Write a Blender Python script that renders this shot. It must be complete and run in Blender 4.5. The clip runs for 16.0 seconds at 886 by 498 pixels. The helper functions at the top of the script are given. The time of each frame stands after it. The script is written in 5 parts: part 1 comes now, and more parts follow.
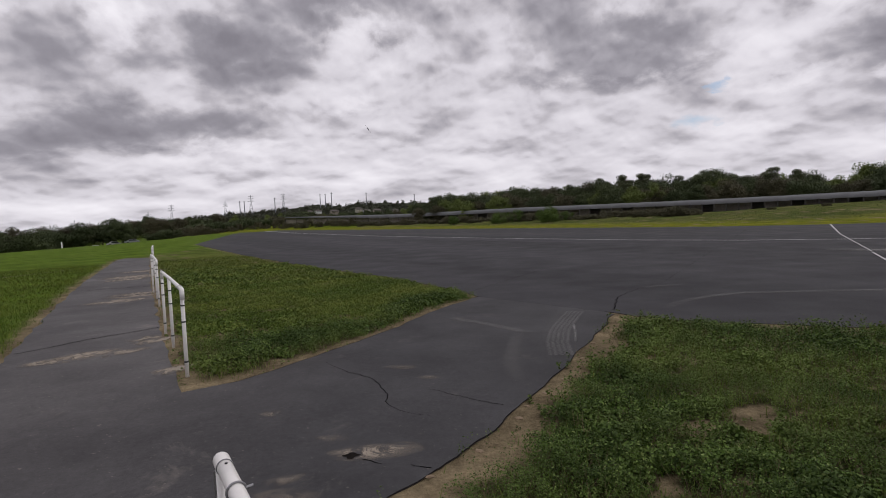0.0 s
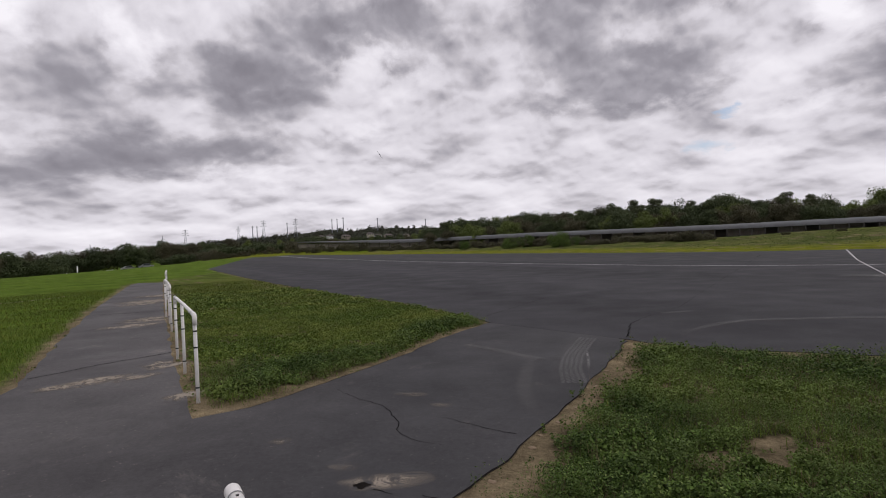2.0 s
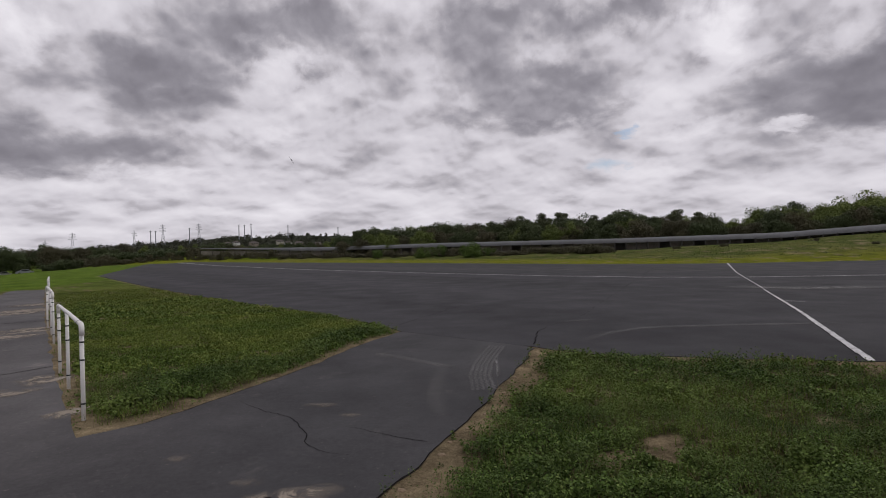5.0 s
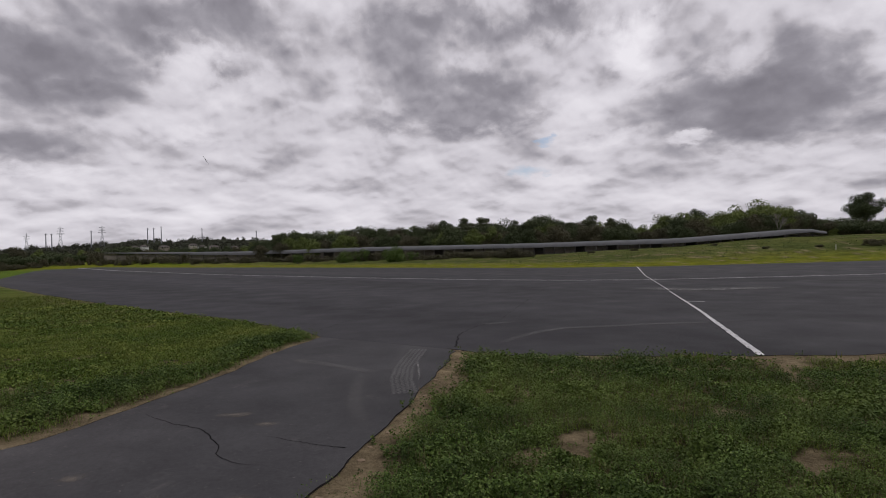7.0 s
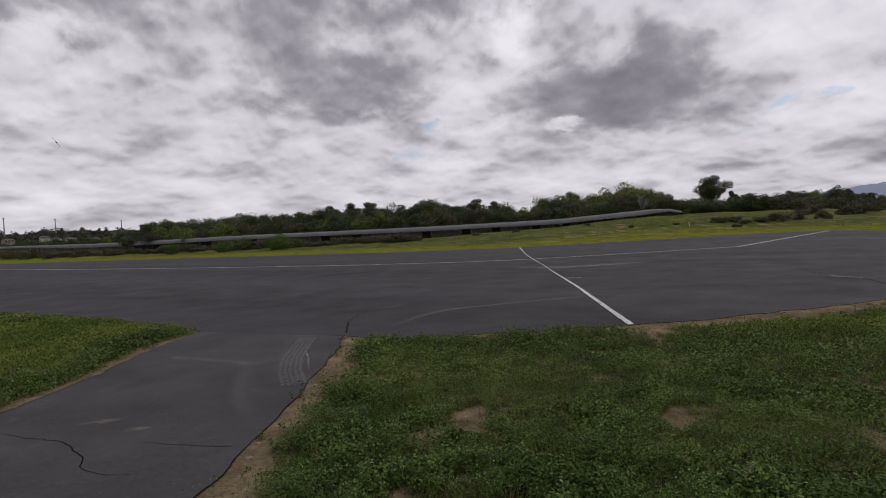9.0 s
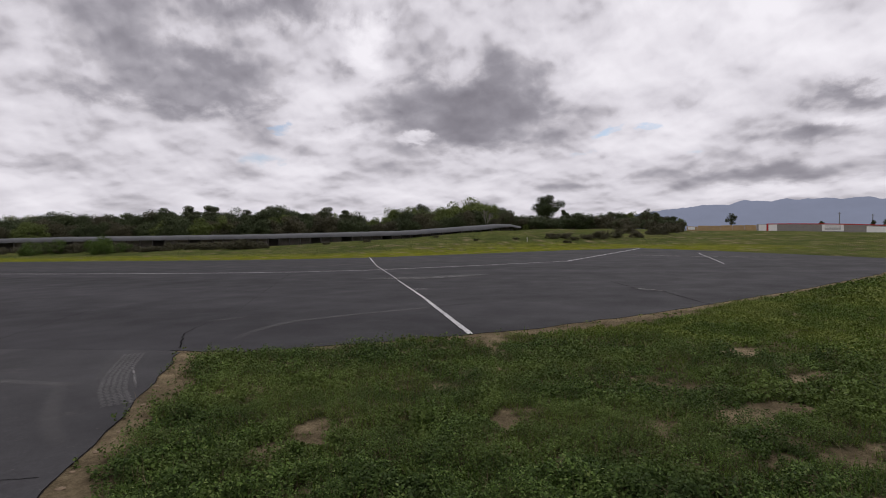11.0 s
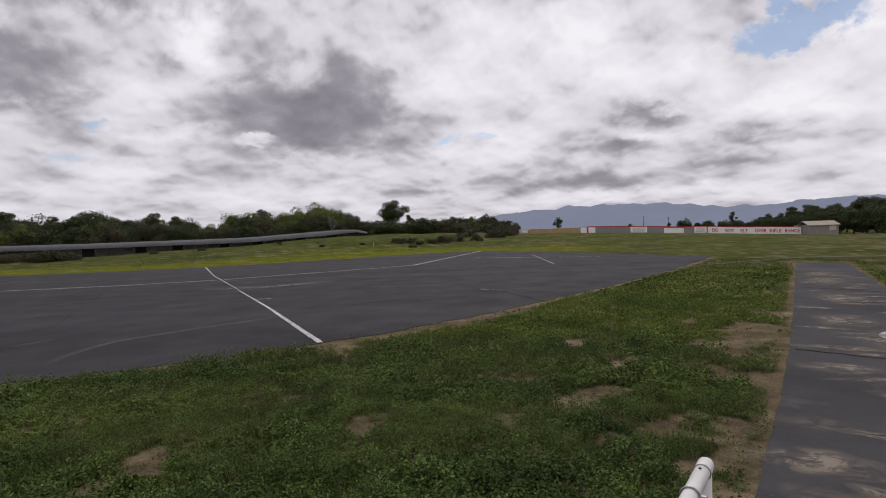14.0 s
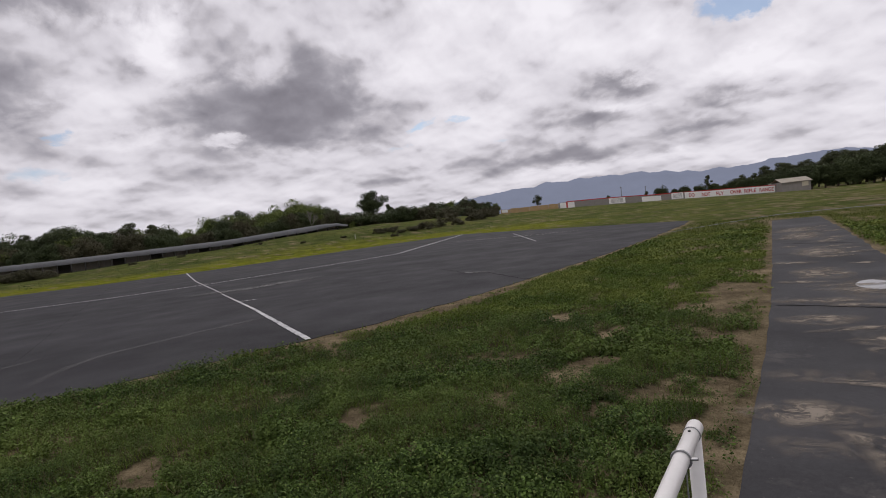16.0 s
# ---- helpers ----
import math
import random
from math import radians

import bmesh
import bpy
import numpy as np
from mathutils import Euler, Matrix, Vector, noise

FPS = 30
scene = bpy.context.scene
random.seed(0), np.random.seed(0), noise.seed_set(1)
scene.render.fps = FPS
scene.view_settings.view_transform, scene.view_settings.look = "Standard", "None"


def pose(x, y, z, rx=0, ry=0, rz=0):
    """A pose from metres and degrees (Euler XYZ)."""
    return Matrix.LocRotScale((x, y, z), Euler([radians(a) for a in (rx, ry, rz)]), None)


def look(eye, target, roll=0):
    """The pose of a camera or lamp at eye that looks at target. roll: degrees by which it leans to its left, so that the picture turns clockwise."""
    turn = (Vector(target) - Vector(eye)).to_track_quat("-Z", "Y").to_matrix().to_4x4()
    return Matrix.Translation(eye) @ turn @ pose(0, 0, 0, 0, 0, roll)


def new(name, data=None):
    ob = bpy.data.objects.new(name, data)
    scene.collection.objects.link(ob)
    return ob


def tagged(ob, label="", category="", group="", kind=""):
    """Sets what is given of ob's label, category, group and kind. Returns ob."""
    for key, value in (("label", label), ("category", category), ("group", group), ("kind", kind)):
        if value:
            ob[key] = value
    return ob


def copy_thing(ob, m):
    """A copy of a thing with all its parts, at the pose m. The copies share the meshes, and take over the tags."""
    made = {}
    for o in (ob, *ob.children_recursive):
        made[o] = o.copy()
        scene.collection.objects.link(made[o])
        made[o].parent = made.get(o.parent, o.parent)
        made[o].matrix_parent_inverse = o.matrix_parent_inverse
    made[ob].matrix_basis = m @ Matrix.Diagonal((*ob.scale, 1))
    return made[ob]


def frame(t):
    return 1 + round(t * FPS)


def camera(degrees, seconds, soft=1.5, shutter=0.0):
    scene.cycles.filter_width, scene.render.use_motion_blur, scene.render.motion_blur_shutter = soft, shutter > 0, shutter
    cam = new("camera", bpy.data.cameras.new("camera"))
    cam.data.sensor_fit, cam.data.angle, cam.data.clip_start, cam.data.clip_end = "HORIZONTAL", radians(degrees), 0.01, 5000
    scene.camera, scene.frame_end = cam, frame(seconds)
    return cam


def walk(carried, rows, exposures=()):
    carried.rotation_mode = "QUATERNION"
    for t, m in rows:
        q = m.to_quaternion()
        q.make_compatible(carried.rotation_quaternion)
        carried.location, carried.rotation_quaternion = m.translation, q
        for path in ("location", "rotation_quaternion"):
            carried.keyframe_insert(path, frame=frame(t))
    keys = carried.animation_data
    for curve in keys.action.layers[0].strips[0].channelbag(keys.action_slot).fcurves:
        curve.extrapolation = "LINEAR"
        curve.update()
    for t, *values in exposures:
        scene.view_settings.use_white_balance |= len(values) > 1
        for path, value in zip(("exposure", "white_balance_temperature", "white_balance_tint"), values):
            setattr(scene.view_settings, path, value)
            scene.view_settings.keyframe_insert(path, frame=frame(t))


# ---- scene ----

# ---- camera ----
cam = camera(76.0, 16.0, soft=1.0)
walk(cam, [
    (0.0, pose(0.007, 0.028, 1.650, 86.67, 2.46, 0.00)),
    (0.5, pose(-0.001, 0.029, 1.663, 87.02, 3.08, 1.48)),
    (1.0, pose(-0.000, 0.020, 1.669, 88.40, 3.89, 2.58)),
    (1.5, pose(0.007, 0.036, 1.662, 88.06, 4.10, 1.83)),
    (2.0, pose(-0.000, 0.029, 1.663, 89.23, 2.44, 1.11)),
    (2.5, pose(-0.008, 0.032, 1.662, 90.08, 2.43, 0.57)),
    (3.0, pose(-0.006, 0.045, 1.655, 89.83, 2.55, -0.39)),
    (3.5, pose(-0.007, 0.043, 1.653, 90.10, 2.42, -1.62)),
    (4.0, pose(-0.007, 0.047, 1.646, 89.94, 2.31, -3.47)),
    (6.5, pose(0.021, -0.039, 1.660, 90.17, 0.88, -13.48)),
    (7.0, pose(0.025, 0.022, 1.636, 90.13, 1.48, -15.38)),
    (7.5, pose(0.029, 0.045, 1.633, 89.93, 2.35, -18.06)),
    (8.0, pose(0.042, 0.048, 1.628, 89.68, 2.32, -20.13)),
    (8.5, pose(0.042, 0.071, 1.624, 89.14, 2.25, -23.28)),
    (9.0, pose(0.039, 0.081, 1.621, 88.16, 2.86, -26.68)),
    (9.5, pose(0.024, 0.052, 1.629, 88.08, 2.67, -29.11)),
    (10.0, pose(0.003, 0.016, 1.643, 87.97, 1.29, -32.13)),
    (10.2, pose(-0.013, -0.030, 1.667, 87.89, 0.28, -35.35)),
    (12.5, pose(-0.014, -0.092, 1.654, 89.41, 3.26, -46.66)),
    (13.0, pose(-0.003, -0.082, 1.652, 89.28, 3.62, -49.03)),
    (13.5, pose(-0.016, -0.072, 1.655, 89.67, 3.86, -52.21)),
    (14.0, pose(-0.054, -0.058, 1.674, 88.71, 2.05, -57.09)),
    (14.5, pose(-0.047, -0.061, 1.671, 88.61, 3.31, -56.50)),
    (15.0, pose(-0.048, -0.068, 1.673, 88.08, 4.28, -57.77)),
    (15.5, pose(-0.024, -0.064, 1.666, 87.43, 5.65, -58.43)),
    (16.0, pose(-0.018, -0.064, 1.667, 87.13, 6.69, -59.00)),
], exposures=[(0.0, 0.0), (1.0, 0.07), (2.2, 0.05), (3.0, -0.12), (9.2, -0.12), (10.0, 0.0), (16.0, 0.0)])

# ---- world, sun, exposure ----
scene.view_settings.exposure = 0.0


def links(tree, *pairs):
    for a, b in pairs:
        tree.links.new(a, b)


def build_world():
    w = bpy.data.worlds.new("overcast_sky")
    scene.world = w
    w.use_nodes = True
    nt = w.node_tree
    nt.nodes.clear()
    N = nt.nodes.new

    def math_node(op, a, b=None, clamp=False):
        n = N("ShaderNodeMath")
        n.operation, n.use_clamp = op, clamp
        for i, v in enumerate((a, b)):
            if v is None:
                continue
            if isinstance(v, (int, float)):
                n.inputs[i].default_value = v
            else:
                nt.links.new(v, n.inputs[i])
        return n.outputs[0]

    def ramp(fac, stops, interp="LINEAR"):
        n = N("ShaderNodeValToRGB")
        n.color_ramp.interpolation = interp
        e = n.color_ramp.elements
        while len(e) < len(stops):
            e.new(0.5)
        for el, (pos, c) in zip(e, stops):
            el.position, el.color = pos, (c, c, c, 1) if isinstance(c, float) else (*c, 1)
        nt.links.new(fac, n.inputs[0])
        return n.outputs[0]

    def noise_tex(vec, scale, detail, rough, dist=0.0):
        n = N("ShaderNodeTexNoise")
        n.inputs["Scale"].default_value = scale
        n.inputs["Detail"].default_value = detail
        n.inputs["Roughness"].default_value = rough
        n.inputs["Distortion"].default_value = dist
        nt.links.new(vec, n.inputs["Vector"])
        return n.outputs[0]

    co = N("ShaderNodeTexCoord").outputs["Generated"]
    sep = N("ShaderNodeSeparateXYZ")
    nt.links.new(co, sep.inputs[0])
    # bearing in degrees and slope of the line of sight
    bear = math_node("MULTIPLY", math_node("ARCTAN2", math_node("MULTIPLY", sep.outputs[0], -1.0), sep.outputs[1]), 57.2958)
    flat = math_node("SQRT", math_node("ADD", math_node("MULTIPLY", sep.outputs[0], sep.outputs[0]), math_node("MULTIPLY", sep.outputs[1], sep.outputs[1])))
    slope = math_node("DIVIDE", sep.outputs[2], math_node("MAXIMUM", flat, 0.02))
    # clouds flatten towards the horizon
    com = N("ShaderNodeCombineXYZ")
    high = math_node("LOGARITHM", math_node("ADD", math_node("MAXIMUM", slope, 0.0), 0.11), 2.71828)
    links(nt, (math_node("MULTIPLY", bear, 2.7 / 57.2958), com.inputs[0]), (math_node("MULTIPLY", high, 1.25), com.inputs[1]))

    def shifted(vec, x, y):
        n = N("ShaderNodeVectorMath")
        n.inputs[1].default_value = (x, y, 0.0)
        nt.links.new(vec, n.inputs[0])
        return n.outputs[0]

    def swirled(vec, scale, amount):
        """The place moved about by a soft noise."""
        swirl = N("ShaderNodeTexNoise")
        swirl.inputs["Scale"].default_value, swirl.inputs["Detail"].default_value, swirl.inputs["Roughness"].default_value = scale, 4.0, 0.55
        nt.links.new(vec, swirl.inputs["Vector"])
        off = N("ShaderNodeVectorMath")
        off.operation = "MULTIPLY_ADD"
        off.inputs[1].default_value, off.inputs[2].default_value = (amount, amount, 0.0), (-amount / 2, -amount / 2, 0.0)
        nt.links.new(swirl.outputs["Color"], off.inputs[0])
        res = N("ShaderNodeVectorMath")
        links(nt, (vec, res.inputs[0]), (off.outputs[0], res.inputs[1]))
        return res.outputs[0]

    p = swirled(shifted(com.outputs[0], SKY_SHIFT[0], SKY_SHIFT[1]), 3.0, 0.12)

    def bank(vec):
        """Thickness of the cloud: soft banks with rounded heaps on them."""
        n = N("ShaderNodeTexVoronoi")
        n.feature, n.normalize, n.voronoi_dimensions = "SMOOTH_F1", False, "2D"
        for key, val in (("Scale", 3.6), ("Detail", 1.6), ("Roughness", 0.45), ("Lacunarity", 2.3), ("Smoothness", 0.9)):
            n.inputs[key].default_value = val
        nt.links.new(vec, n.inputs["Vector"])
        heap = math_node("MULTIPLY", math_node("SUBTRACT", 0.24, n.outputs["Distance"]), 0.20)
        return math_node("ADD", math_node("MULTIPLY", math_node("SUBTRACT", noise_tex(vec, 2.7, 7.0, 0.50), 0.5), 0.42), heap)

    here, above = bank(p), bank(shifted(p, -0.008, 0.035))
    fine = noise_tex(p, 8.0, 6.0, 0.55)
    warp1, warp2 = noise_tex(p, 3.4, 6.0, 0.60), noise_tex(shifted(p, 4.0, 7.0), 3.4, 6.0, 0.60)
    bear = math_node("ADD", bear, math_node("MULTIPLY", math_node("SUBTRACT", warp1, 0.5), 9.0))
    slope = math_node("ADD", slope, math_node("MULTIPLY", math_node("SUBTRACT", warp2, 0.5), math_node("ADD", math_node("MULTIPLY", slope, 0.55), 0.012)))
    view = N("ShaderNodeCombineXYZ")
    links(nt, (bear, view.inputs[0]), (slope, view.inputs[1]))

    def lobes(rows):
        acc = None
        for b0, s0, rb, rs, amp in rows:
            m = N("ShaderNodeVectorMath")
            m.operation = "MULTIPLY_ADD"
            m.inputs[1].default_value, m.inputs[2].default_value = (1 / rb, 1 / rs, 0), (-b0 / rb, -s0 / rs, 0)
            nt.links.new(view.outputs[0], m.inputs[0])
            d = N("ShaderNodeVectorMath")
            d.operation = "DOT_PRODUCT"
            links(nt, (m.outputs[0], d.inputs[0]), (m.outputs[0], d.inputs[1]))
            e = math_node("MULTIPLY", math_node("POWER", 0.3679, d.outputs["Value"]), amp)
            acc = e if acc is None else math_node("ADD", acc, e)
        return acc

    # thick banks are dark, thin ones glow; heaps are lit from above and shaded below
    v = math_node("ADD", here, SKY_BASE)
    for rows in (DARK_BANKS, DARK_STREAKS, BRIGHT_BREAKS, BRIGHT_HEAPS):
        v = math_node("ADD", v, lobes(rows))
    v = math_node("ADD", v, math_node("MULTIPLY", math_node("SUBTRACT", above, here), 2.0))
    cloud = ramp(v, [(0.05, (0.90, 0.87, 0.925)), (0.23, (0.765, 0.735, 0.792)), (0.33, (0.655, 0.627, 0.682)), (0.405, (0.510, 0.485, 0.530)), (0.475, (0.388, 0.370, 0.414)), (0.55, (0.305, 0.290, 0.330)), (0.67, (0.242, 0.229, 0.264)), (0.82, (0.190, 0.180, 0.210))])
    sky = N("ShaderNodeTexSky")
    sky.sky_type, sky.sun_disc = "NISHITA", False
    sky.sun_elevation, sky.sun_rotation, sky.ozone_density = SUN_EL, SUN_ROT, 4.0
    skyc = N("ShaderNodeVectorMath")
    skyc.operation = "SCALE"
    skyc.inputs["Scale"].default_value = 0.088
    nt.links.new(sky.outputs[0], skyc.inputs[0])
    gap = math_node("ADD", lobes(BLUE_GAPS), math_node("MULTIPLY", math_node("SUBTRACT", fine, 0.5), 0.9))
    mix = N("ShaderNodeMix")
    mix.data_type = "RGBA"
    links(nt, (ramp(gap, [(0.42, 0.0), (0.85, 0.8)]), mix.inputs[0]), (cloud, mix.inputs[6]), (skyc.outputs[0], mix.inputs[7]))
    bg = N("ShaderNodeBackground")
    bg.inputs["Strength"].default_value = 1.0
    out = N("ShaderNodeOutputWorld")
    links(nt, (mix.outputs[2], bg.inputs[0]), (bg.outputs[0], out.inputs[0]))


SKY_SHIFT, SKY_BASE = (3.1, 1.7), 0.393
# cloud masses: bearing, slope, half-widths of both, weight
DARK_BANKS = [(9, 0.39, 10, 0.07, 0.26), (20, 0.285, 6, 0.06, 0.28), (29, 0.155, 9, 0.035, 0.26), (34, 0.29, 5, 0.09, 0.12), (-18, 0.27, 7, 0.055, 0.28), (-27, 0.385, 10, 0.035, 0.20),
              (-43, 0.235, 7, 0.05, 0.28), (-44, 0.17, 7, 0.028, 0.27), (-50, 0.215, 6, 0.035, 0.15), (19, 0.178, 7, 0.026, 0.16), (-10, 0.325, 4, 0.05, 0.14), (-50, 0.28, 5, 0.05, 0.12), (-12, 0.39, 7, 0.04, 0.12)]
DARK_STREAKS = [(36, 0.12, 6, 0.024, 0.16), (-10, 0.235, 5, 0.022, 0.14), (-22, 0.225, 6, 0.018, 0.12), (4, 0.14, 5, 0.015, 0.12), (-4, 0.12, 3, 0.009, 0.12), (-77, 0.19, 5, 0.013, 0.17), (-74, 0.131, 4, 0.016, 0.18),
                (-71, 0.082, 7, 0.015, 0.24), (-84, 0.10, 6, 0.010, 0.15), (-33, 0.11, 4, 0.010, 0.08), (-54, 0.085, 6, 0.010, 0.10), (-88, 0.135, 5, 0.010, 0.14), (26, 0.08, 9, 0.008, 0.10)]
BRIGHT_BREAKS = [(29, 0.34, 1.6, 0.055, -0.28), (39, 0.37, 2.5, 0.06, -0.30), (6, 0.285, 5, 0.035, -0.19), (8, 0.20, 3, 0.014, -0.16), (20, 0.112, 9, 0.013, -0.18), (32, 0.035, 9, 0.013, -0.20), (14, 0.066, 10, 0.013, -0.14),
                 (2, 0.094, 6, 0.016, -0.10), (-28, 0.235, 3.5, 0.035, -0.15), (-34, 0.325, 2, 0.05, -0.30), (-39.5, 0.168, 1.8, 0.010, -0.30), (-31, 0.187, 4, 0.012, -0.14), (-29, 0.116, 5, 0.014, -0.12), (-47, 0.084, 4, 0.012, -0.12)]
BRIGHT_HEAPS = [(-20, 0.084, 8, 0.010, -0.10), (-60, 0.30, 8, 0.08, -0.13), (-71, 0.32, 8, 0.07, -0.16), (-80, 0.24, 4, 0.05, -0.18), (-77, 0.152, 2.5, 0.008, -0.18), (-71, 0.058, 4, 0.007, -0.18), (-81, 0.063, 3, 0.007, -0.20),
                (-87, 0.18, 5, 0.018, -0.16), (-64, 0.177, 6, 0.022, -0.14), (-96, 0.20, 8, 0.12, -0.16), (-58, 0.13, 6, 0.02, -0.12)]
BLUE_GAPS = [(-25.5, 0.187, 1.8, 0.009, 0.8), (-24, 0.124, 4, 0.018, 0.62), (-57.5, 0.168, 2.2, 0.012, 0.85), (-62, 0.176, 1.6, 0.008, 0.75), (-65, 0.118, 2.5, 0.010, 0.55), (-54, 0.133, 2.0, 0.010, 0.5), (-87, 0.29, 3.5, 0.03, 1.1), (-92, 0.30, 4, 0.03, 1.0)]
SUN_EL, SUN_ROT = radians(48), radians(60)
build_world()
sun = new("sun", bpy.data.lights.new("sun", "SUN"))
sun.data.energy, sun.data.angle, sun.data.color = 0.9, radians(25), (1.0, 0.96, 0.9)
sun.matrix_basis = look((0, 0, 100), (-60, -30, 0))


# ---- materials ----
def material(name, rough=0.9, spec=0.3):
    m = bpy.data.materials.new(name)
    m.use_nodes = True
    b = m.node_tree.nodes["Principled BSDF"]
    b.inputs["Roughness"].default_value = rough
    b.inputs["Specular IOR Level"].default_value = spec
    return m, m.node_tree, b


def nz(nt, scale, detail=4.0, rough=0.55, dist=0.0, stretch=None):
    n = nt.nodes.new("ShaderNodeTexNoise")
    n.inputs["Scale"].default_value = scale
    n.inputs["Detail"].default_value = detail
    n.inputs["Roughness"].default_value = rough
    n.inputs["Distortion"].default_value = dist
    g = nt.nodes.new("ShaderNodeNewGeometry")
    if stretch:
        mp = nt.nodes.new("ShaderNodeMapping")
        mp.vector_type = "TEXTURE"
        mp.inputs["Scale"].default_value = stretch[:3]
        mp.inputs["Rotation"].default_value = (0, 0, stretch[3] if len(stretch) > 3 else 0)
        nt.links.new(g.outputs["Position"], mp.inputs[0])
        nt.links.new(mp.outputs[0], n.inputs["Vector"])
    else:
        nt.links.new(g.outputs["Position"], n.inputs["Vector"])
    return n.outputs[0]


def rmp(nt, fac, stops):
    n = nt.nodes.new("ShaderNodeValToRGB")
    e = n.color_ramp.elements
    while len(e) < len(stops):
        e.new(0.5)
    for el, (pos, c) in zip(e, stops):
        el.position, el.color = pos, (c, c, c, 1) if isinstance(c, float) else (*c, 1)
    nt.links.new(fac, n.inputs[0])
    return n.outputs[0]


def mixc(nt, fac, a, b, mode="MIX"):
    n = nt.nodes.new("ShaderNodeMix")
    n.data_type, n.blend_type = "RGBA", mode
    for sock, v in ((n.inputs[0], fac), (n.inputs[6], a), (n.inputs[7], b)):
        if isinstance(v, (int, float)):
            sock.default_value = v
        elif isinstance(v, tuple):
            sock.default_value = (*v, 1)
        else:
            nt.links.new(v, sock)
    return n.outputs[2]


def bump(nt, b, height, strength, dist):
    n = nt.nodes.new("ShaderNodeBump")
    n.inputs["Strength"].default_value, n.inputs["Distance"].default_value = strength, dist
    nt.links.new(height, n.inputs["Height"])
    nt.links.new(n.outputs[0], b.inputs["Normal"])


def attr(nt, name):
    n = nt.nodes.new("ShaderNodeAttribute")
    n.attribute_name = name
    return n.outputs["Fac"]


def simple(name, color, rough=0.7, var=0.15, scale=3.0, metal=0.0, spec=0.4, fine=40.0):
    """A plain surface with mottling at two scales and a fine relief."""
    m, nt, b = material(name, rough, spec)
    b.inputs["Metallic"].default_value = metal
    lo, hi = tuple(c * (1 - var) for c in color), tuple(min(1, c * (1 + var)) for c in color)
    c1 = rmp(nt, nz(nt, scale, 5), [(0.3, lo), (0.7, hi)])
    c2 = mixc(nt, 0.5, c1, rmp(nt, nz(nt, fine, 3), [(0.3, lo), (0.7, hi)]))
    nt.links.new(c2, b.inputs["Base Color"])
    bump(nt, b, nz(nt, fine, 3), 0.15, 0.01)
    return m


def leaf_material(name, dark, light, yellow=None, rough=0.7, patch=0.35, dry=None):
    m, nt, b = material(name, rough, 0.12)
    g = nt.nodes.new("ShaderNodeNewGeometry")
    c = rmp(nt, g.outputs["Random Per Island"], [(0.0, dark), (0.82, light), (1.0, yellow or light)])
    c2 = mixc(nt, rmp(nt, nz(nt, patch, 3), [(0.38, 0.0), (0.62, 0.75)]), c, dark, "MIX")
    if dry:
        c2 = mixc(nt, rmp(nt, nz(nt, 0.55, 5, 0.65, 0.5), [(0.44, 0.0), (0.68, 0.8)]), c2, dry)
    nt.links.new(c2, b.inputs["Base Color"])
    return m


def asphalt_material(name, dark, light, dust, streak, worn=None):
    m, nt, b = material(name, 0.86, 0.2)
    base = rmp(nt, nz(nt, 0.35, 3, 0.45, 0.2, streak), [(0.36, dark), (0.64, light)])
    mot = rmp(nt, nz(nt, 1.3, 7, 0.68, 0.3), [(0.30, dark), (0.70, light)])
    c = mixc(nt, 0.5 if worn else 0.14, base, mot)
    grain = rmp(nt, nz(nt, 130, 3, 0.7), [(0.35, 0.72), (0.7, 1.3)])
    c = mixc(nt, 0.6 if worn else 0.3, c, grain, "MULTIPLY")
    c = mixc(nt, 0.45 if worn else 0.15, c, rmp(nt, nz(nt, 24, 5, 0.75), [(0.32, 0.65), (0.66, 1.4)]), "MULTIPLY")
    # faint scuffs and pale grit
    c = mixc(nt, rmp(nt, nz(nt, 0.9, 9, 0.78, 0.6), [(0.58, 0.0), (0.78, 0.45 if worn else 0.2)]), c, dust)
    c = mixc(nt, rmp(nt, nz(nt, 33, 2, 0.5), [(0.70, 0.0), (0.76, 0.35)]), c, dust)
    if worn:
        # colour factor that turns the path paler and slightly warmer west of the crossing
        g = nt.nodes.new("ShaderNodeNewGeometry")
        sp = nt.nodes.new("ShaderNodeSeparateXYZ")
        mr = nt.nodes.new("ShaderNodeMapRange")
        mr.inputs["From Min"].default_value, mr.inputs["From Max"].default_value = 1.4, 4.2
        off = nt.nodes.new("ShaderNodeMath")
        off.operation = "ADD"
        off.inputs[1].default_value = -0.6
        away = nt.nodes.new("ShaderNodeMath")
        away.operation = "MULTIPLY"
        away.inputs[1].default_value = -1.0
        links(nt, (g.outputs["Position"], sp.inputs[0]), (sp.outputs[0], off.inputs[0]), (off.outputs[0], away.inputs[0]), (away.outputs[0], mr.inputs[0]))
        c = mixc(nt, mr.outputs[0], c, mixc(nt, 1.0, c, worn, "MULTIPLY"))
    nt.links.new(c, b.inputs["Base Color"])
    nt.links.new(rmp(nt, nz(nt, 0.8, 5), [(0.3, 0.72), (0.7, 0.92)]), b.inputs["Roughness"])
    bump(nt, b, nz(nt, 90, 4, 0.7), 0.25, 0.006)
    return m


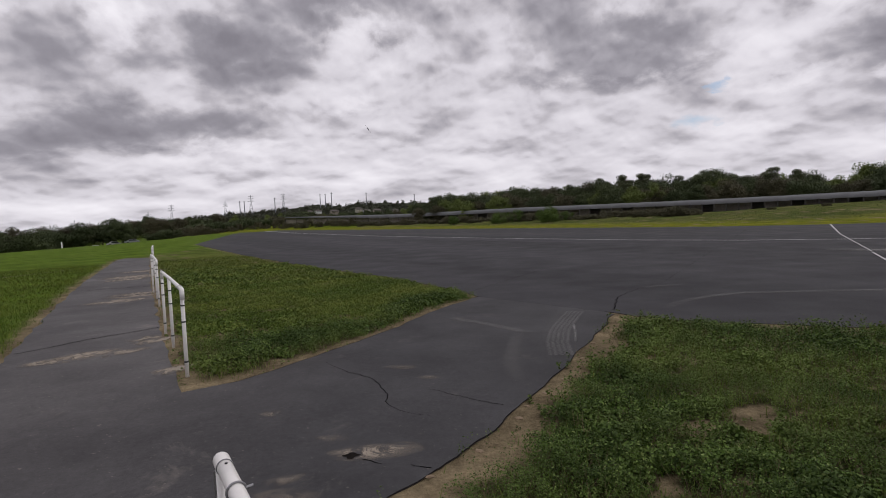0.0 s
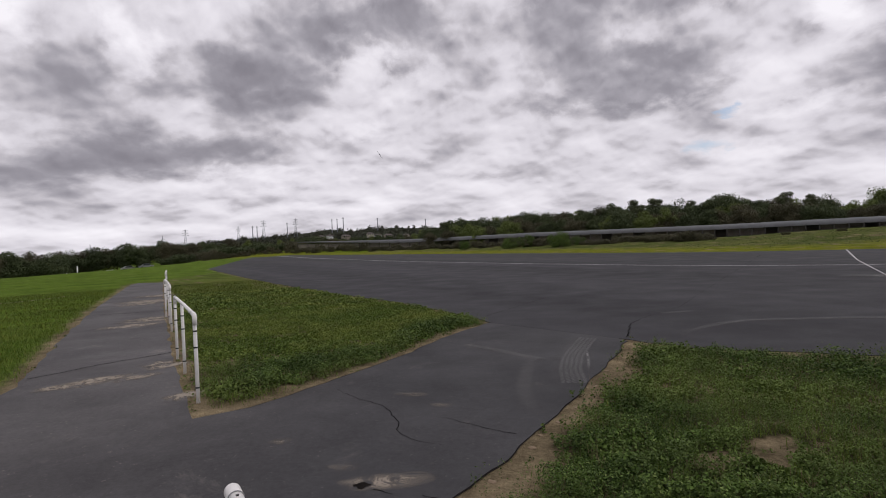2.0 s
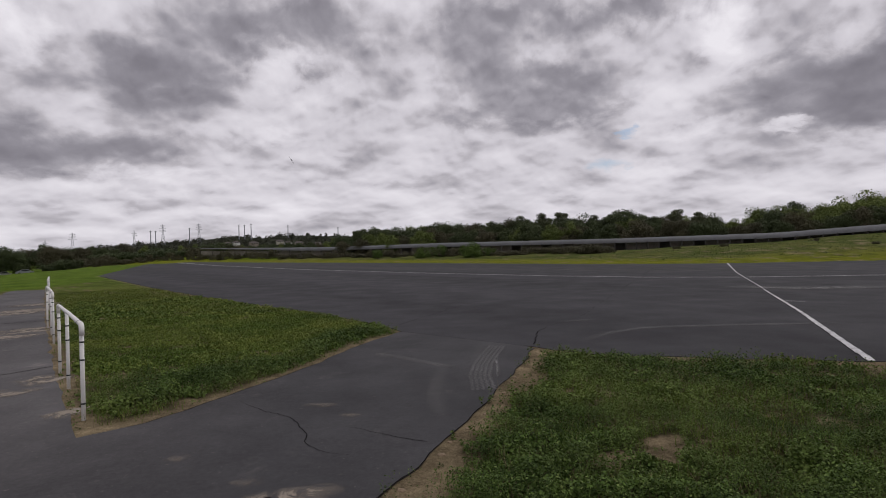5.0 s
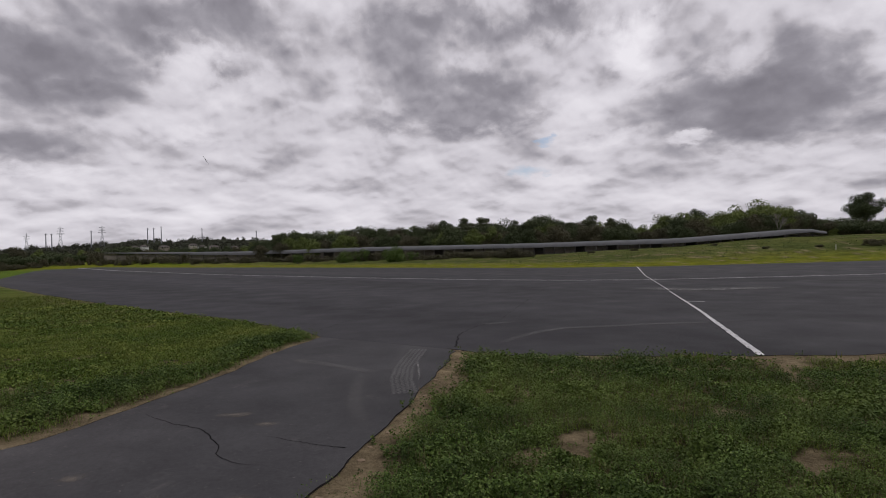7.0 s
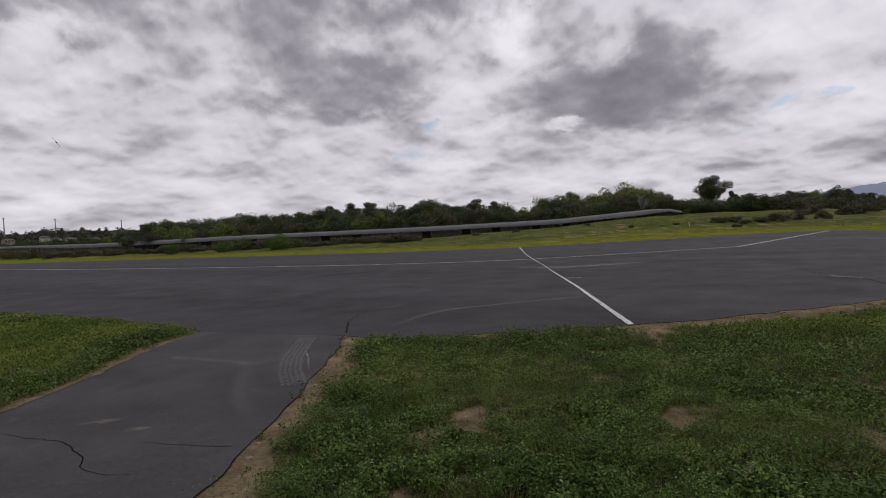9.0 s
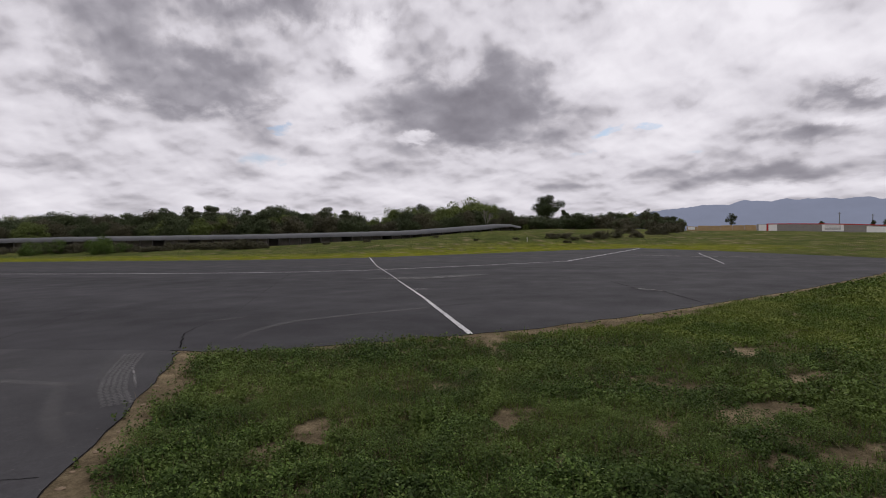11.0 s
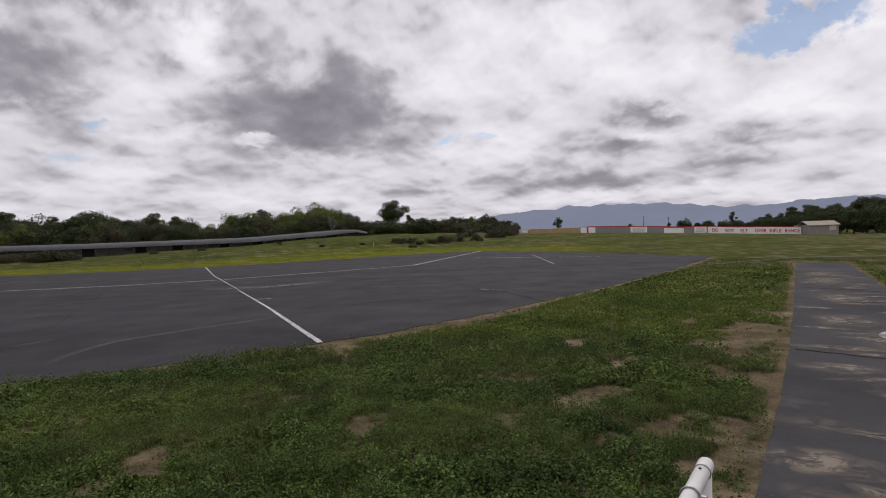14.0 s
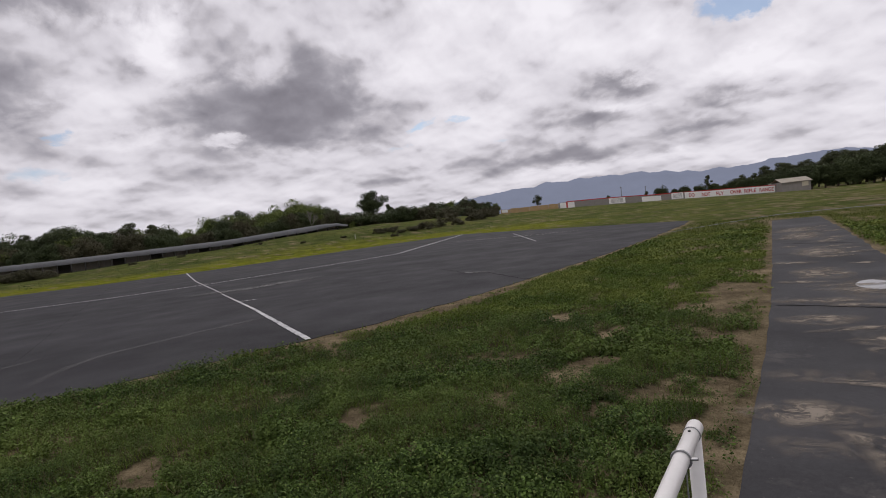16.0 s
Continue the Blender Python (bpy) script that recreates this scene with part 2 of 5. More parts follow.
M_RUNWAY = asphalt_material("runway_asphalt", (0.0145, 0.0138, 0.0165), (0.0325, 0.0311, 0.0352), (0.055, 0.053, 0.056), (16.0, 1.3, 1, 2.13))
M_PATH = asphalt_material("path_asphalt", (0.023, 0.0222, 0.0245), (0.055, 0.0534, 0.0570), (0.20, 0.18, 0.16), (1, 1, 1), (1.95, 1.88, 1.78))
M_CRACK = simple("crack_tar", (0.004, 0.004, 0.004), 1.0, spec=0.0)
M_SEAM = simple("joint_dirt_and_shade", (0.016, 0.014, 0.013), 1.0, 0.4, 9.0, spec=0.0)
M_DUST = simple("dusty_tyre_mark", (0.115, 0.112, 0.112), 0.95, 0.25, 6)
M_SOIL = simple("bare_soil", (0.20, 0.145, 0.095), 0.95, 0.35, 4.0, fine=60)
M_PVC = simple("white_pvc", (0.72, 0.70, 0.68), 0.35, 0.06, 8.0, fine=25)
M_STEEL = simple("grey_steel_band", (0.32, 0.32, 0.33), 0.4, 0.2, 20, metal=0.8)
M_BLACK = simple("black_tie", (0.02, 0.02, 0.02), 0.5)
M_LEAF = leaf_material("weed_leaves", (0.030, 0.050, 0.013), (0.106, 0.172, 0.034), (0.19, 0.24, 0.075), patch=2.6, dry=(0.145, 0.190, 0.045))
M_GRASS = leaf_material("grass_blades", (0.060, 0.105, 0.013), (0.115, 0.175, 0.024), (0.22, 0.22, 0.05), dry=(0.15, 0.18, 0.03))
M_FARGRASS = leaf_material("far_grass_tufts", (0.060, 0.085, 0.014), (0.115, 0.14, 0.02), (0.20, 0.19, 0.03), patch=0.3)
M_FIELD = leaf_material("field_grass", (0.085, 0.14, 0.014), (0.14, 0.205, 0.026), (0.19, 0.22, 0.05), patch=0.3)
M_MOUND = leaf_material("mound_grass", (0.056, 0.086, 0.022), (0.082, 0.114, 0.032), (0.11, 0.135, 0.045), patch=0.15)
M_VERGE = leaf_material("verge_weeds", (0.046, 0.076, 0.013), (0.135, 0.192, 0.034), (0.25, 0.27, 0.08), patch=1.2, dry=(0.20, 0.225, 0.05))
M_STRAW = leaf_material("dry_straw", (0.10, 0.075, 0.045), (0.24, 0.19, 0.11), patch=1.5)
M_BARK = simple("bark", (0.09, 0.07, 0.055), 0.95, 0.3, 3)


def ground_material():
    m, nt, b = material("grassland", 1.0, 0.02)
    c = rmp(nt, nz(nt, 0.12, 6, 0.6), [(0.34, (0.060, 0.075, 0.019)), (0.5, (0.086, 0.098, 0.027)), (0.66, (0.114, 0.115, 0.034))])
    c = mixc(nt, rmp(nt, nz(nt, 0.7, 7, 0.7), [(0.45, 0.0), (0.8, 0.5)]), c, (0.055, 0.075, 0.018))
    c = mixc(nt, attr(nt, "fresh"), c, rmp(nt, nz(nt, 0.5, 7, 0.7), [(0.32, (0.062, 0.104, 0.012)), (0.5, (0.086, 0.138, 0.016)), (0.68, (0.118, 0.160, 0.025))]))
    c = mixc(nt, attr(nt, "bloom"), c, rmp(nt, nz(nt, 0.9, 6, 0.7), [(0.35, (0.104, 0.130, 0.010)), (0.65, (0.182, 0.176, 0.013))]))
    # soil under the near weeds, with the shade between leaves put into its colour
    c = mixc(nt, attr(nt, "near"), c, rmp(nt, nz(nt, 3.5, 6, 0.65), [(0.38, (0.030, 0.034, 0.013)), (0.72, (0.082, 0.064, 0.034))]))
    soil = mixc(nt, 0.5, rmp(nt, nz(nt, 2.2, 7, 0.7, 0.3), [(0.3, (0.145, 0.113, 0.066)), (0.7, (0.32, 0.253, 0.155))]), rmp(nt, nz(nt, 45, 4, 0.7), [(0.35, (0.055, 0.043, 0.027)), (0.65, (0.22, 0.175, 0.115))]))
    c = mixc(nt, attr(nt, "bare"), c, soil)
    c = mixc(nt, 0.75, c, rmp(nt, nz(nt, 2.2, 8, 0.75), [(0.32, 0.55), (0.68, 1.4)]), "MULTIPLY")
    c = mixc(nt, 0.8, c, rmp(nt, nz(nt, 0.45, 8, 0.8, 0.3), [(0.36, 0.6), (0.64, 1.4)]), "MULTIPLY")
    nt.links.new(c, b.inputs["Base Color"])
    bump(nt, b, nz(nt, 1.5, 8, 0.75), 0.8, 0.3)
    return m


M_GROUND = ground_material()


# ---- geometry helpers ----
def fast_mesh(name, verts, quads):
    """A mesh from arrays of vertices (n, 3) and faces (m, 3 or 4)."""
    me = bpy.data.meshes.new(name)
    verts, quads = np.asarray(verts, np.float32), np.asarray(quads, np.int32)
    k = quads.shape[1]
    me.vertices.add(len(verts))
    me.vertices.foreach_set("co", verts.ravel())
    me.loops.add(quads.size)
    me.loops.foreach_set("vertex_index", quads.ravel())
    me.polygons.add(len(quads))
    me.polygons.foreach_set("loop_start", np.arange(0, quads.size, k, dtype=np.int32))
    me.polygons.foreach_set("loop_total", np.full(len(quads), k, np.int32))
    me.update(calc_edges=True)
    return me


def place_mesh(name, me, mat, parent=None, label=""):
    ob = new(name, me)
    if mat and not me.materials:
        me.materials.append(mat)
    if parent:
        ob.parent = parent
    if label:
        ob["label"] = label
    return ob


def part(name, bm, mat, parent=None, label="", smooth=False):
    me = bpy.data.meshes.new(name)
    bmesh.ops.recalc_face_normals(bm, faces=bm.faces)
    bm.to_mesh(me)
    bm.free()
    if smooth:
        for f in me.polygons:
            f.use_smooth = True
    return place_mesh(name, me, mat, parent, label)


def box(bm, x0, x1, y0, y1, z0, z1, m=None, bevel=0.0):
    r = bmesh.ops.create_cube(bm, size=1.0, matrix=Matrix.LocRotScale(((x0 + x1) / 2, (y0 + y1) / 2, (z0 + z1) / 2), None, (x1 - x0, y1 - y0, z1 - z0)))
    if bevel:
        e = list({e for v in r["verts"] for e in v.link_edges})
        r2 = bmesh.ops.bevel(bm, geom=e, offset=bevel, segments=1, affect="EDGES")
        vs = list({v for f in r2["faces"] for v in f.verts} | {v for v in r["verts"] if v.is_valid})
    else:
        vs = r["verts"]
    if m:
        bmesh.ops.transform(bm, matrix=m, verts=vs)
    return vs


def tube(bm, pts, radii, seg=12, caps=True):
    """A round tube along a polyline."""
    pts = [Vector(p) for p in pts]
    if not hasattr(radii, "__len__"):
        radii = [radii] * len(pts)
    rings, up = [], None
    for i, p in enumerate(pts):
        d = (pts[min(i + 1, len(pts) - 1)] - pts[max(i - 1, 0)]).normalized()
        if up is None:
            up = d.orthogonal().normalized()
        up = (up - d * up.dot(d)).normalized()
        side = d.cross(up)
        rings.append([bm.verts.new(p + radii[i] * (math.cos(a) * up + math.sin(a) * side)) for a in (2 * math.pi * k / seg for k in range(seg))])
    for a, b in zip(rings, rings[1:]):
        for k in range(seg):
            bm.faces.new((a[k], a[(k + 1) % seg], b[(k + 1) % seg], b[k]))
    if caps:
        bm.faces.new(rings[0][::-1])
        bm.faces.new(rings[-1])


def polar(az, d):
    """The plan's point at a bearing (degrees to the left of ahead) and distance."""
    return -math.sin(radians(az)) * d, math.cos(radians(az)) * d


# ---- plan ----
# bearing, where the flat ground ends, where the land behind begins, and its height there
LAND = np.array([
    (-180, 60, 160, -1.5), (-110, 45, 170, -2.0), (-93, 42, 170, -1.5), (-90, 42, 170, -1.15), (-82, 48, 170, -0.05), (-71, 56, 170, 1.2),
    (-65, 58, 165, 1.5), (-61, 60, 140, 2.2), (-53, 58, 100, 2.3), (-47, 56, 86, 2.2), (-38, 50, 88, 1.3), (-27, 58, 90, 0.57),
    (-10, 78, 100, 0.45), (5, 100, 125, 0.3), (15, 145, 172, 1.4), (24, 75, 200, -0.9), (31, 62, 200, -3.9), (34, 60, 200, -6.0), (38, 60, 200, -8.2), (60, 60, 200, -9.0), (180, 60, 160, -1.5)])


def land(x, y):
    """Height of the ground."""
    x, y = np.asarray(x, float), np.asarray(y, float)
    az, d = np.degrees(np.arctan2(-x, y)), np.hypot(x, y)
    d0, d1, z = (np.interp(az, LAND[:, 0], LAND[:, k]) for k in (1, 2, 3))
    s = np.clip((d - d0) / (d1 - d0), 0, 1)
    return 0.01 + z * s * s * (3 - 2 * s) + 0.12 * np.clip((d - d0) / 20, 0, 1) * np.sin(x * 0.31 + 1.3 * np.sin(y * 0.17)) * np.sin(y * 0.27)


def gz(x, y):
    return float(land(x, y))


CROSS_W = [(-2.62, 5.6), (-2.22, 5.85), (-1.65, 6.8), (-0.95, 8.05), (-0.2, 9.85), (0.66, 11.3)]
CROSS_E = [(-0.95, 2.15), (-0.37, 3.25), (0.05, 3.8), (0.40, 4.38), (0.90, 5.30), (1.40, 6.25), (1.92, 7.30), (2.60, 8.76)]
NEAR_W = [(0.66, 11.3), (0.14, 12.5), (-1.36, 15.35), (-3.47, 18.5), (-6.76, 23.6), (-11.7, 32.0), (-23.1, 52.6)]
NEAR_E = [(2.64, 8.83), (3.3, 8.05), (4.0, 7.72), (5.1, 7.2), (6.42, 6.68), (7.72, 6.22), (9.2, 5.92), (10.9, 5.58), (13.5, 5.3), (17.05, 4.93), (23.6, 4.6), (31.2, 4.46), (35.2, 4.7)]
FAR = [(-52, 150), (-36, 126), (-20, 101), (-4, 78), (6, 63), (14, 50), (20, 41.5), (26, 37), (34, 34.5), (43, 32.3), (51.5, 29)]
WAY_W = [(-18.2, 32.2), (-17.4, 29.9), (-11.7, 18.3), (-8.6, 12.4), (-6.5, 8.6), (-5.75, 7.2), (-3.9, 2.5), (-2.6, -0.4), (-0.5, -2.3), (4.0, -2.0), (13.5, -1.62), (19.9, -1.54), (28.6, -1.25)]
WAY_E = [(-16.5, 31.8), (-12.9, 24.7), (-7.45, 14.3), (-4.63, 9.1), (-3.45, 6.95), (-2.66, 5.56)]
WAY_S = [(-0.95, 2.15), (-0.2, 0.85), (0.3, 0.32), (1.0, 0.27), (3.74, 0.26), (6.05, 0.21), (8.9, 0.2), (14.1, 0.26), (28.2, 0.47)]


def ragged(pts, step=0.25, amp=0.03, seed=0.0):
    """The polyline with short steps and an uneven run."""
    out = []
    for a, b in zip(pts, pts[1:]):
        n = max(1, int(math.dist(a, b) / step))
        for i in range(n):
            t = i / n
            x, y = a[0] + (b[0] - a[0]) * t, a[1] + (b[1] - a[1]) * t
            k = amp * min(3.0, 1 + math.hypot(x, y) / 30)
            out.append((x + k * noise.noise((x * 2.3, y * 2.3, seed)) * 1.6, y + k * noise.noise((x * 2.3, y * 2.3, seed + 9)) * 1.6))
    out.append(pts[-1])
    return out


def sheet(name, outline, z, depth, mat, label):
    """A flat slab with a ragged outline and a real edge."""
    bm = bmesh.new()
    vs = [bm.verts.new((x, y, z)) for x, y in outline]
    top = bm.faces.new(vs)
    if top.normal.z < 0:
        top.normal_flip()
    r = bmesh.ops.extrude_face_region(bm, geom=[top])
    bmesh.ops.translate(bm, vec=(0, 0, -depth), verts=[v for v in r["geom"] if isinstance(v, bmesh.types.BMVert)])
    bmesh.ops.triangulate(bm, faces=[f for f in bm.faces if len(f.verts) > 4])
    return tagged(part(name, bm, mat), label, "ground", kind="structure")


def inside(poly, x, y):
    """Which points lie in the polygon."""
    res = np.zeros(len(x), bool)
    px_, py_ = np.array(poly).T
    j = len(poly) - 1
    for i in range(len(poly)):
        if py_[i] != py_[j]:
            hit = ((py_[i] > y) != (py_[j] > y)) & (x < (px_[j] - px_[i]) * (y - py_[i]) / (py_[j] - py_[i]) + px_[i])
            res ^= hit
        j = i
    return res


def line_distance(pts, x, y):
    best = np.full(len(x), 1e9)
    for (ax, ay), (bx, by) in zip(pts, pts[1:]):
        dx, dy = bx - ax, by - ay
        t = np.clip(((x - ax) * dx + (y - ay) * dy) / (dx * dx + dy * dy), 0, 1)
        best = np.minimum(best, np.hypot(x - ax - t * dx, y - ay - t * dy))
    return best


R_CW, R_CE, R_NW, R_NE = ragged(CROSS_W, seed=1), ragged(CROSS_E, 0.12, 0.035, 2), ragged(NEAR_W, 0.4, 0.05, 3), ragged(NEAR_E, 0.3, 0.05, 4)
R_FAR = ragged(FAR, 1.0, 0.12, 5)
RUNWAY = R_NW[::-1] + R_NE + [(40, 11.4), (46, 20)] + R_FAR[::-1]
WAY = ragged(WAY_W, 0.3, 0.03, 6)[::-1] + ragged(WAY_E, 0.3, 0.03, 7) + R_CW[1:] + [(2.0, 10.8)] + R_CE[::-1] + ragged(WAY_S, 0.15, 0.007, 8)[1:]


def value_noise(x, y, scale, seed=0):
    """Smooth noise from 0 to 1 on arrays."""
    x, y = np.asarray(x) * scale + seed * 17.3, np.asarray(y) * scale - seed * 9.1
    xi, yi = np.floor(x), np.floor(y)
    fx, fy = x - xi, y - yi
    fx, fy = fx * fx * (3 - 2 * fx), fy * fy * (3 - 2 * fy)
    h = lambda a, b: np.modf(np.abs(np.sin(a * 127.1 + b * 311.7 + seed) * 43758.5453))[0]
    return (h(xi, yi) * (1 - fx) + h(xi + 1, yi) * fx) * (1 - fy) + (h(xi, yi + 1) * (1 - fx) + h(xi + 1, yi + 1) * fx) * fy


# worn places in the grass: x, y, half length, half width, turn
WORN = [(2.62, 4.72, 0.10, 0.20, -0.3), (2.40, 4.42, 0.20, 0.10, 0.5), (2.42, 4.20, 0.26, 0.08, 0.1), (2.72, 4.35, 0.08, 0.06, 0), (2.20, 4.02, 0.06, 0.10, 0), (1.8, 4.08, 0.10, 0.12, 0), (0.45, 11.1, 0.45, 0.35, 0.5), (3.82, 3.2, 0.30, 0.16, 0), (4.78, 1.05, 0.42, 0.30, 0), (5.63, 1.78, 0.50, 0.16, -0.5)]
# the same on the far stretch of the verge
WORN += [(6.9, 1.95, 0.4, 0.2, 0), (7.67, 2.96, 0.45, 0.2, 0), (8.68, 0.95, 0.6, 0.25, 0), (10.3, 0.62, 0.9, 0.4, 0), (12.0, 0.5, 0.9, 0.3, 0), (3.84, 1.73, 0.35, 0.12, 0.3), (4.43, 0.46, 1.3, 0.34, 0),
        (7.0, 0.6, 0.9, 0.4, 0), (2.2, 0.5, 1.6, 0.4, 0), (6.7, 6.3, 0.7, 0.28, -0.4), (10.9, 1.8, 0.8, 0.2, 0), (9.4, 2.9, 0.6, 0.15, 0), (1.8, 4.1, 0.12, 0.12, 0)]


def west_field(x, y):
    """Which points lie in the mown field west of the path."""
    ys, xs = [p[1] for p in WAY_W[7::-1]], [p[0] for p in WAY_W[7::-1]]
    return (y > 1.5) & (x < np.interp(y, ys, xs)) & (x < -2.0)


def bare(x, y):
    """How bare of growth the soil is, 0 to 1."""
    n = value_noise(x, y, 1.7, 1) * 0.5 + value_noise(x, y, 4.5, 2) * 0.3 + value_noise(x, y, 11.0, 3) * 0.2
    b = np.zeros(len(x))
    for pts, w in ((CROSS_E, 0.40), (CROSS_W, 0.24), (NEAR_E[:4], 0.28), (NEAR_E[4:8], 0.62), (NEAR_E[7:], 0.34), (NEAR_W, 0.14), (WAY_E, 0.28), (WAY_W, 0.24), (WAY_S, 0.24)):
        b = np.maximum(b, np.clip((w * (0.4 + 1.2 * n) - line_distance(pts, x, y)) / 0.28 + 0.4, 0, 1))
    thin = np.clip((value_noise(x, y, 1.3, 9) * 0.6 + value_noise(x, y, 3.7, 10) * 0.4 - 0.60) / 0.14, 0, 1) * np.clip((3.6 - y) / 1.5, 0, 1) * np.clip((x - 2.5) / 2, 0, 1)
    b = np.maximum(b, thin * 0.9)
    # small gaps between the weeds
    gaps = value_noise(x, y, 3.1, 21) * 0.5 + value_noise(x, y, 8.3, 22) * 0.5
    b = np.maximum(b, np.clip((gaps - 0.68) / 0.08, 0, 1) * 0.85 * np.where(west_field(x, y), 0.0, 1.0))
    for cx, cy, ra, rb, turn in WORN:
        u, v = (x - cx) * math.cos(turn) + (y - cy) * math.sin(turn), (y - cy) * math.cos(turn) - (x - cx) * math.sin(turn)
        b = np.maximum(b, np.clip((1.25 - np.hypot(u / ra, v / rb) + (n - 0.5) * 3.8) / 0.5, 0, 1))
    return b


# ---- ground ----
def build_ground():
    az = np.radians(np.concatenate([np.arange(-115, 60, 0.5), np.arange(60, 245, 1.5)]))
    r = np.concatenate([[0.05], np.geomspace(0.6, 20, 230), np.arange(21, 130, 1.5), np.geomspace(131, 4800, 40)])
    A, R = np.meshgrid(az, r)
    x, y = -np.sin(A) * R, np.cos(A) * R
    z = land(x, y)
    n, m = A.shape
    idx = np.arange(n * m).reshape(n, m)
    nxt = np.roll(idx, -1, axis=1)
    q = np.stack([idx[:-1], idx[1:], nxt[1:], nxt[:-1]], -1).reshape(-1, 4)
    me = fast_mesh("ground", np.stack([x, y, z], -1).reshape(-1, 3), q)
    xf, yf, d = x.ravel(), y.ravel(), R.ravel()
    bloom = np.clip(1 - np.abs(line_distance(FAR, xf, yf) - 4) / 12, 0, 1) ** 0.7 * 0.95
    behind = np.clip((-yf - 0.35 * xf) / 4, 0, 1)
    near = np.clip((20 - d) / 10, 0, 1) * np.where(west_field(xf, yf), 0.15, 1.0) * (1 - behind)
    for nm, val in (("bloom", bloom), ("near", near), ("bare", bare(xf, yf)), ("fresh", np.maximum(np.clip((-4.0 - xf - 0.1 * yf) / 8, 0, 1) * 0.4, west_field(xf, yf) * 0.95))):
        a = me.attributes.new(nm, "FLOAT", "POINT")
        a.data.foreach_set("value", val.astype(np.float32))
    for f in me.polygons:
        f.use_smooth = True
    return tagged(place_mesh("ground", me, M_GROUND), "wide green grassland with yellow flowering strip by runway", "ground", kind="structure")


build_ground()
sheet("runway", RUNWAY, 0.0178, 0.12, M_RUNWAY, "dark grey asphalt runway with worn white lines")
sheet("pavement", WAY, 0.016, 0.12, M_PATH, "dark asphalt path with dusty stains and cracks")


# ---- trees ----
def leaf_cloud(centres, radii, per, size, rng, flat=0.75):
    """Small leaf quads on the shells of many clumps, with gaps between."""
    c = np.repeat(np.asarray(centres), per, axis=0)
    r = np.repeat(np.asarray(radii), per)[:, None]
    n = len(c)
    d = rng.normal(size=(n, 3))
    d /= np.linalg.norm(d, axis=1)[:, None]
    p = c + d * r * (0.55 + 0.5 * rng.random((n, 1))) * np.array([1, 1, flat])
    return leaves_at(p, d, size * (0.6 + 0.8 * rng.random(n)), rng)


def leaves_at(p, d, s, rng):
    n = len(p)
    u = np.cross(d, rng.normal(size=(n, 3)))
    u /= np.linalg.norm(u, axis=1)[:, None] + 1e-9
    w = np.cross(d + 0.8 * rng.normal(size=(n, 3)), u)
    w /= np.linalg.norm(w, axis=1)[:, None] + 1e-9
    s = s[:, None]
    v = np.stack([p - u * s, p - w * s * 0.6, p + u * s, p + w * s * 0.6], 1).reshape(-1, 3)
    return v, np.arange(4 * n).reshape(n, 4)


def make_tree(name, label, height, width, mat, seed, bare=0.25, clumps=26, per=70, leaf=0.22, airy=1.0, group="distant trees"):
    """A tapered trunk with limbs and a crown of leaf clumps, 1 m of model to 1 m of tree."""
    rng = np.random.default_rng(seed)
    e = tagged(new(name), label, "tree", group)
    bm = bmesh.new()
    h0 = height * bare
    lean = rng.normal(size=2) * 0.03 * height
    tube(bm, [(0, 0, -0.4), (lean[0] * 0.3, lean[1] * 0.3, h0), (lean[0], lean[1], height * 0.8)], [height * 0.028 + 0.05, height * 0.02 + 0.03, 0.04], 7)
    cs, rs = [], []
    mid, half = h0 + (height - h0) * 0.45, (height - h0) * 0.46
    for i in range(clumps):
        dr = rng.normal(size=3)
        dr = dr / np.linalg.norm(dr) * (0.35 + 0.55 * rng.random())
        belly = 1.0 - 0.22 * dr[2]
        c = (dr[0] * width * 0.40 * belly * airy + lean[0], dr[1] * width * 0.40 * belly * airy + lean[1], mid + dr[2] * half)
        zc = c[2]
        cs.append(c)
        rs.append(width * (0.13 + 0.11 * rng.random()))
        if i % 3 == 0:
            tube(bm, [(lean[0] * 0.4, lean[1] * 0.4, h0 + (zc - h0) * 0.35), (c[0] * 0.5, c[1] * 0.5, h0 + (zc - h0) * 0.65), c], [0.02 * height ** 0.8, 0.05, 0.02], 5)
    part("trunk", bm, M_BARK, e, smooth=True)
    v, q = leaf_cloud(cs, rs, per, leaf, rng)
    place_mesh("crown", fast_mesh("crown", v, q), mat, e)
    return e


def make_bush(name, label, height, width, mat, seed, per=60, leaf=0.14, clumps=12):
    rng = np.random.default_rng(seed)
    cs = [((rng.random() - 0.5) * width * 0.8, (rng.random() - 0.5) * width * 0.6, height * (0.15 + 0.6 * rng.random())) for _ in range(clumps)]
    rs = [height * (0.22 + 0.18 * rng.random()) for _ in cs]
    e = tagged(new(name), label, "bush", "roadside bushes")
    bm = bmesh.new()
    for c in cs[::2]:
        tube(bm, [(c[0] * 0.2, c[1] * 0.2, -0.1), (c[0] * 0.7, c[1] * 0.7, c[2] * 0.6), c], [0.03, 0.02, 0.01], 5)
    part("stems", bm, M_BARK, e)
    v, q = leaf_cloud(cs, rs, per, leaf, rng, 0.9)
    place_mesh("foliage", fast_mesh("foliage", v, q), mat, e)
    return e


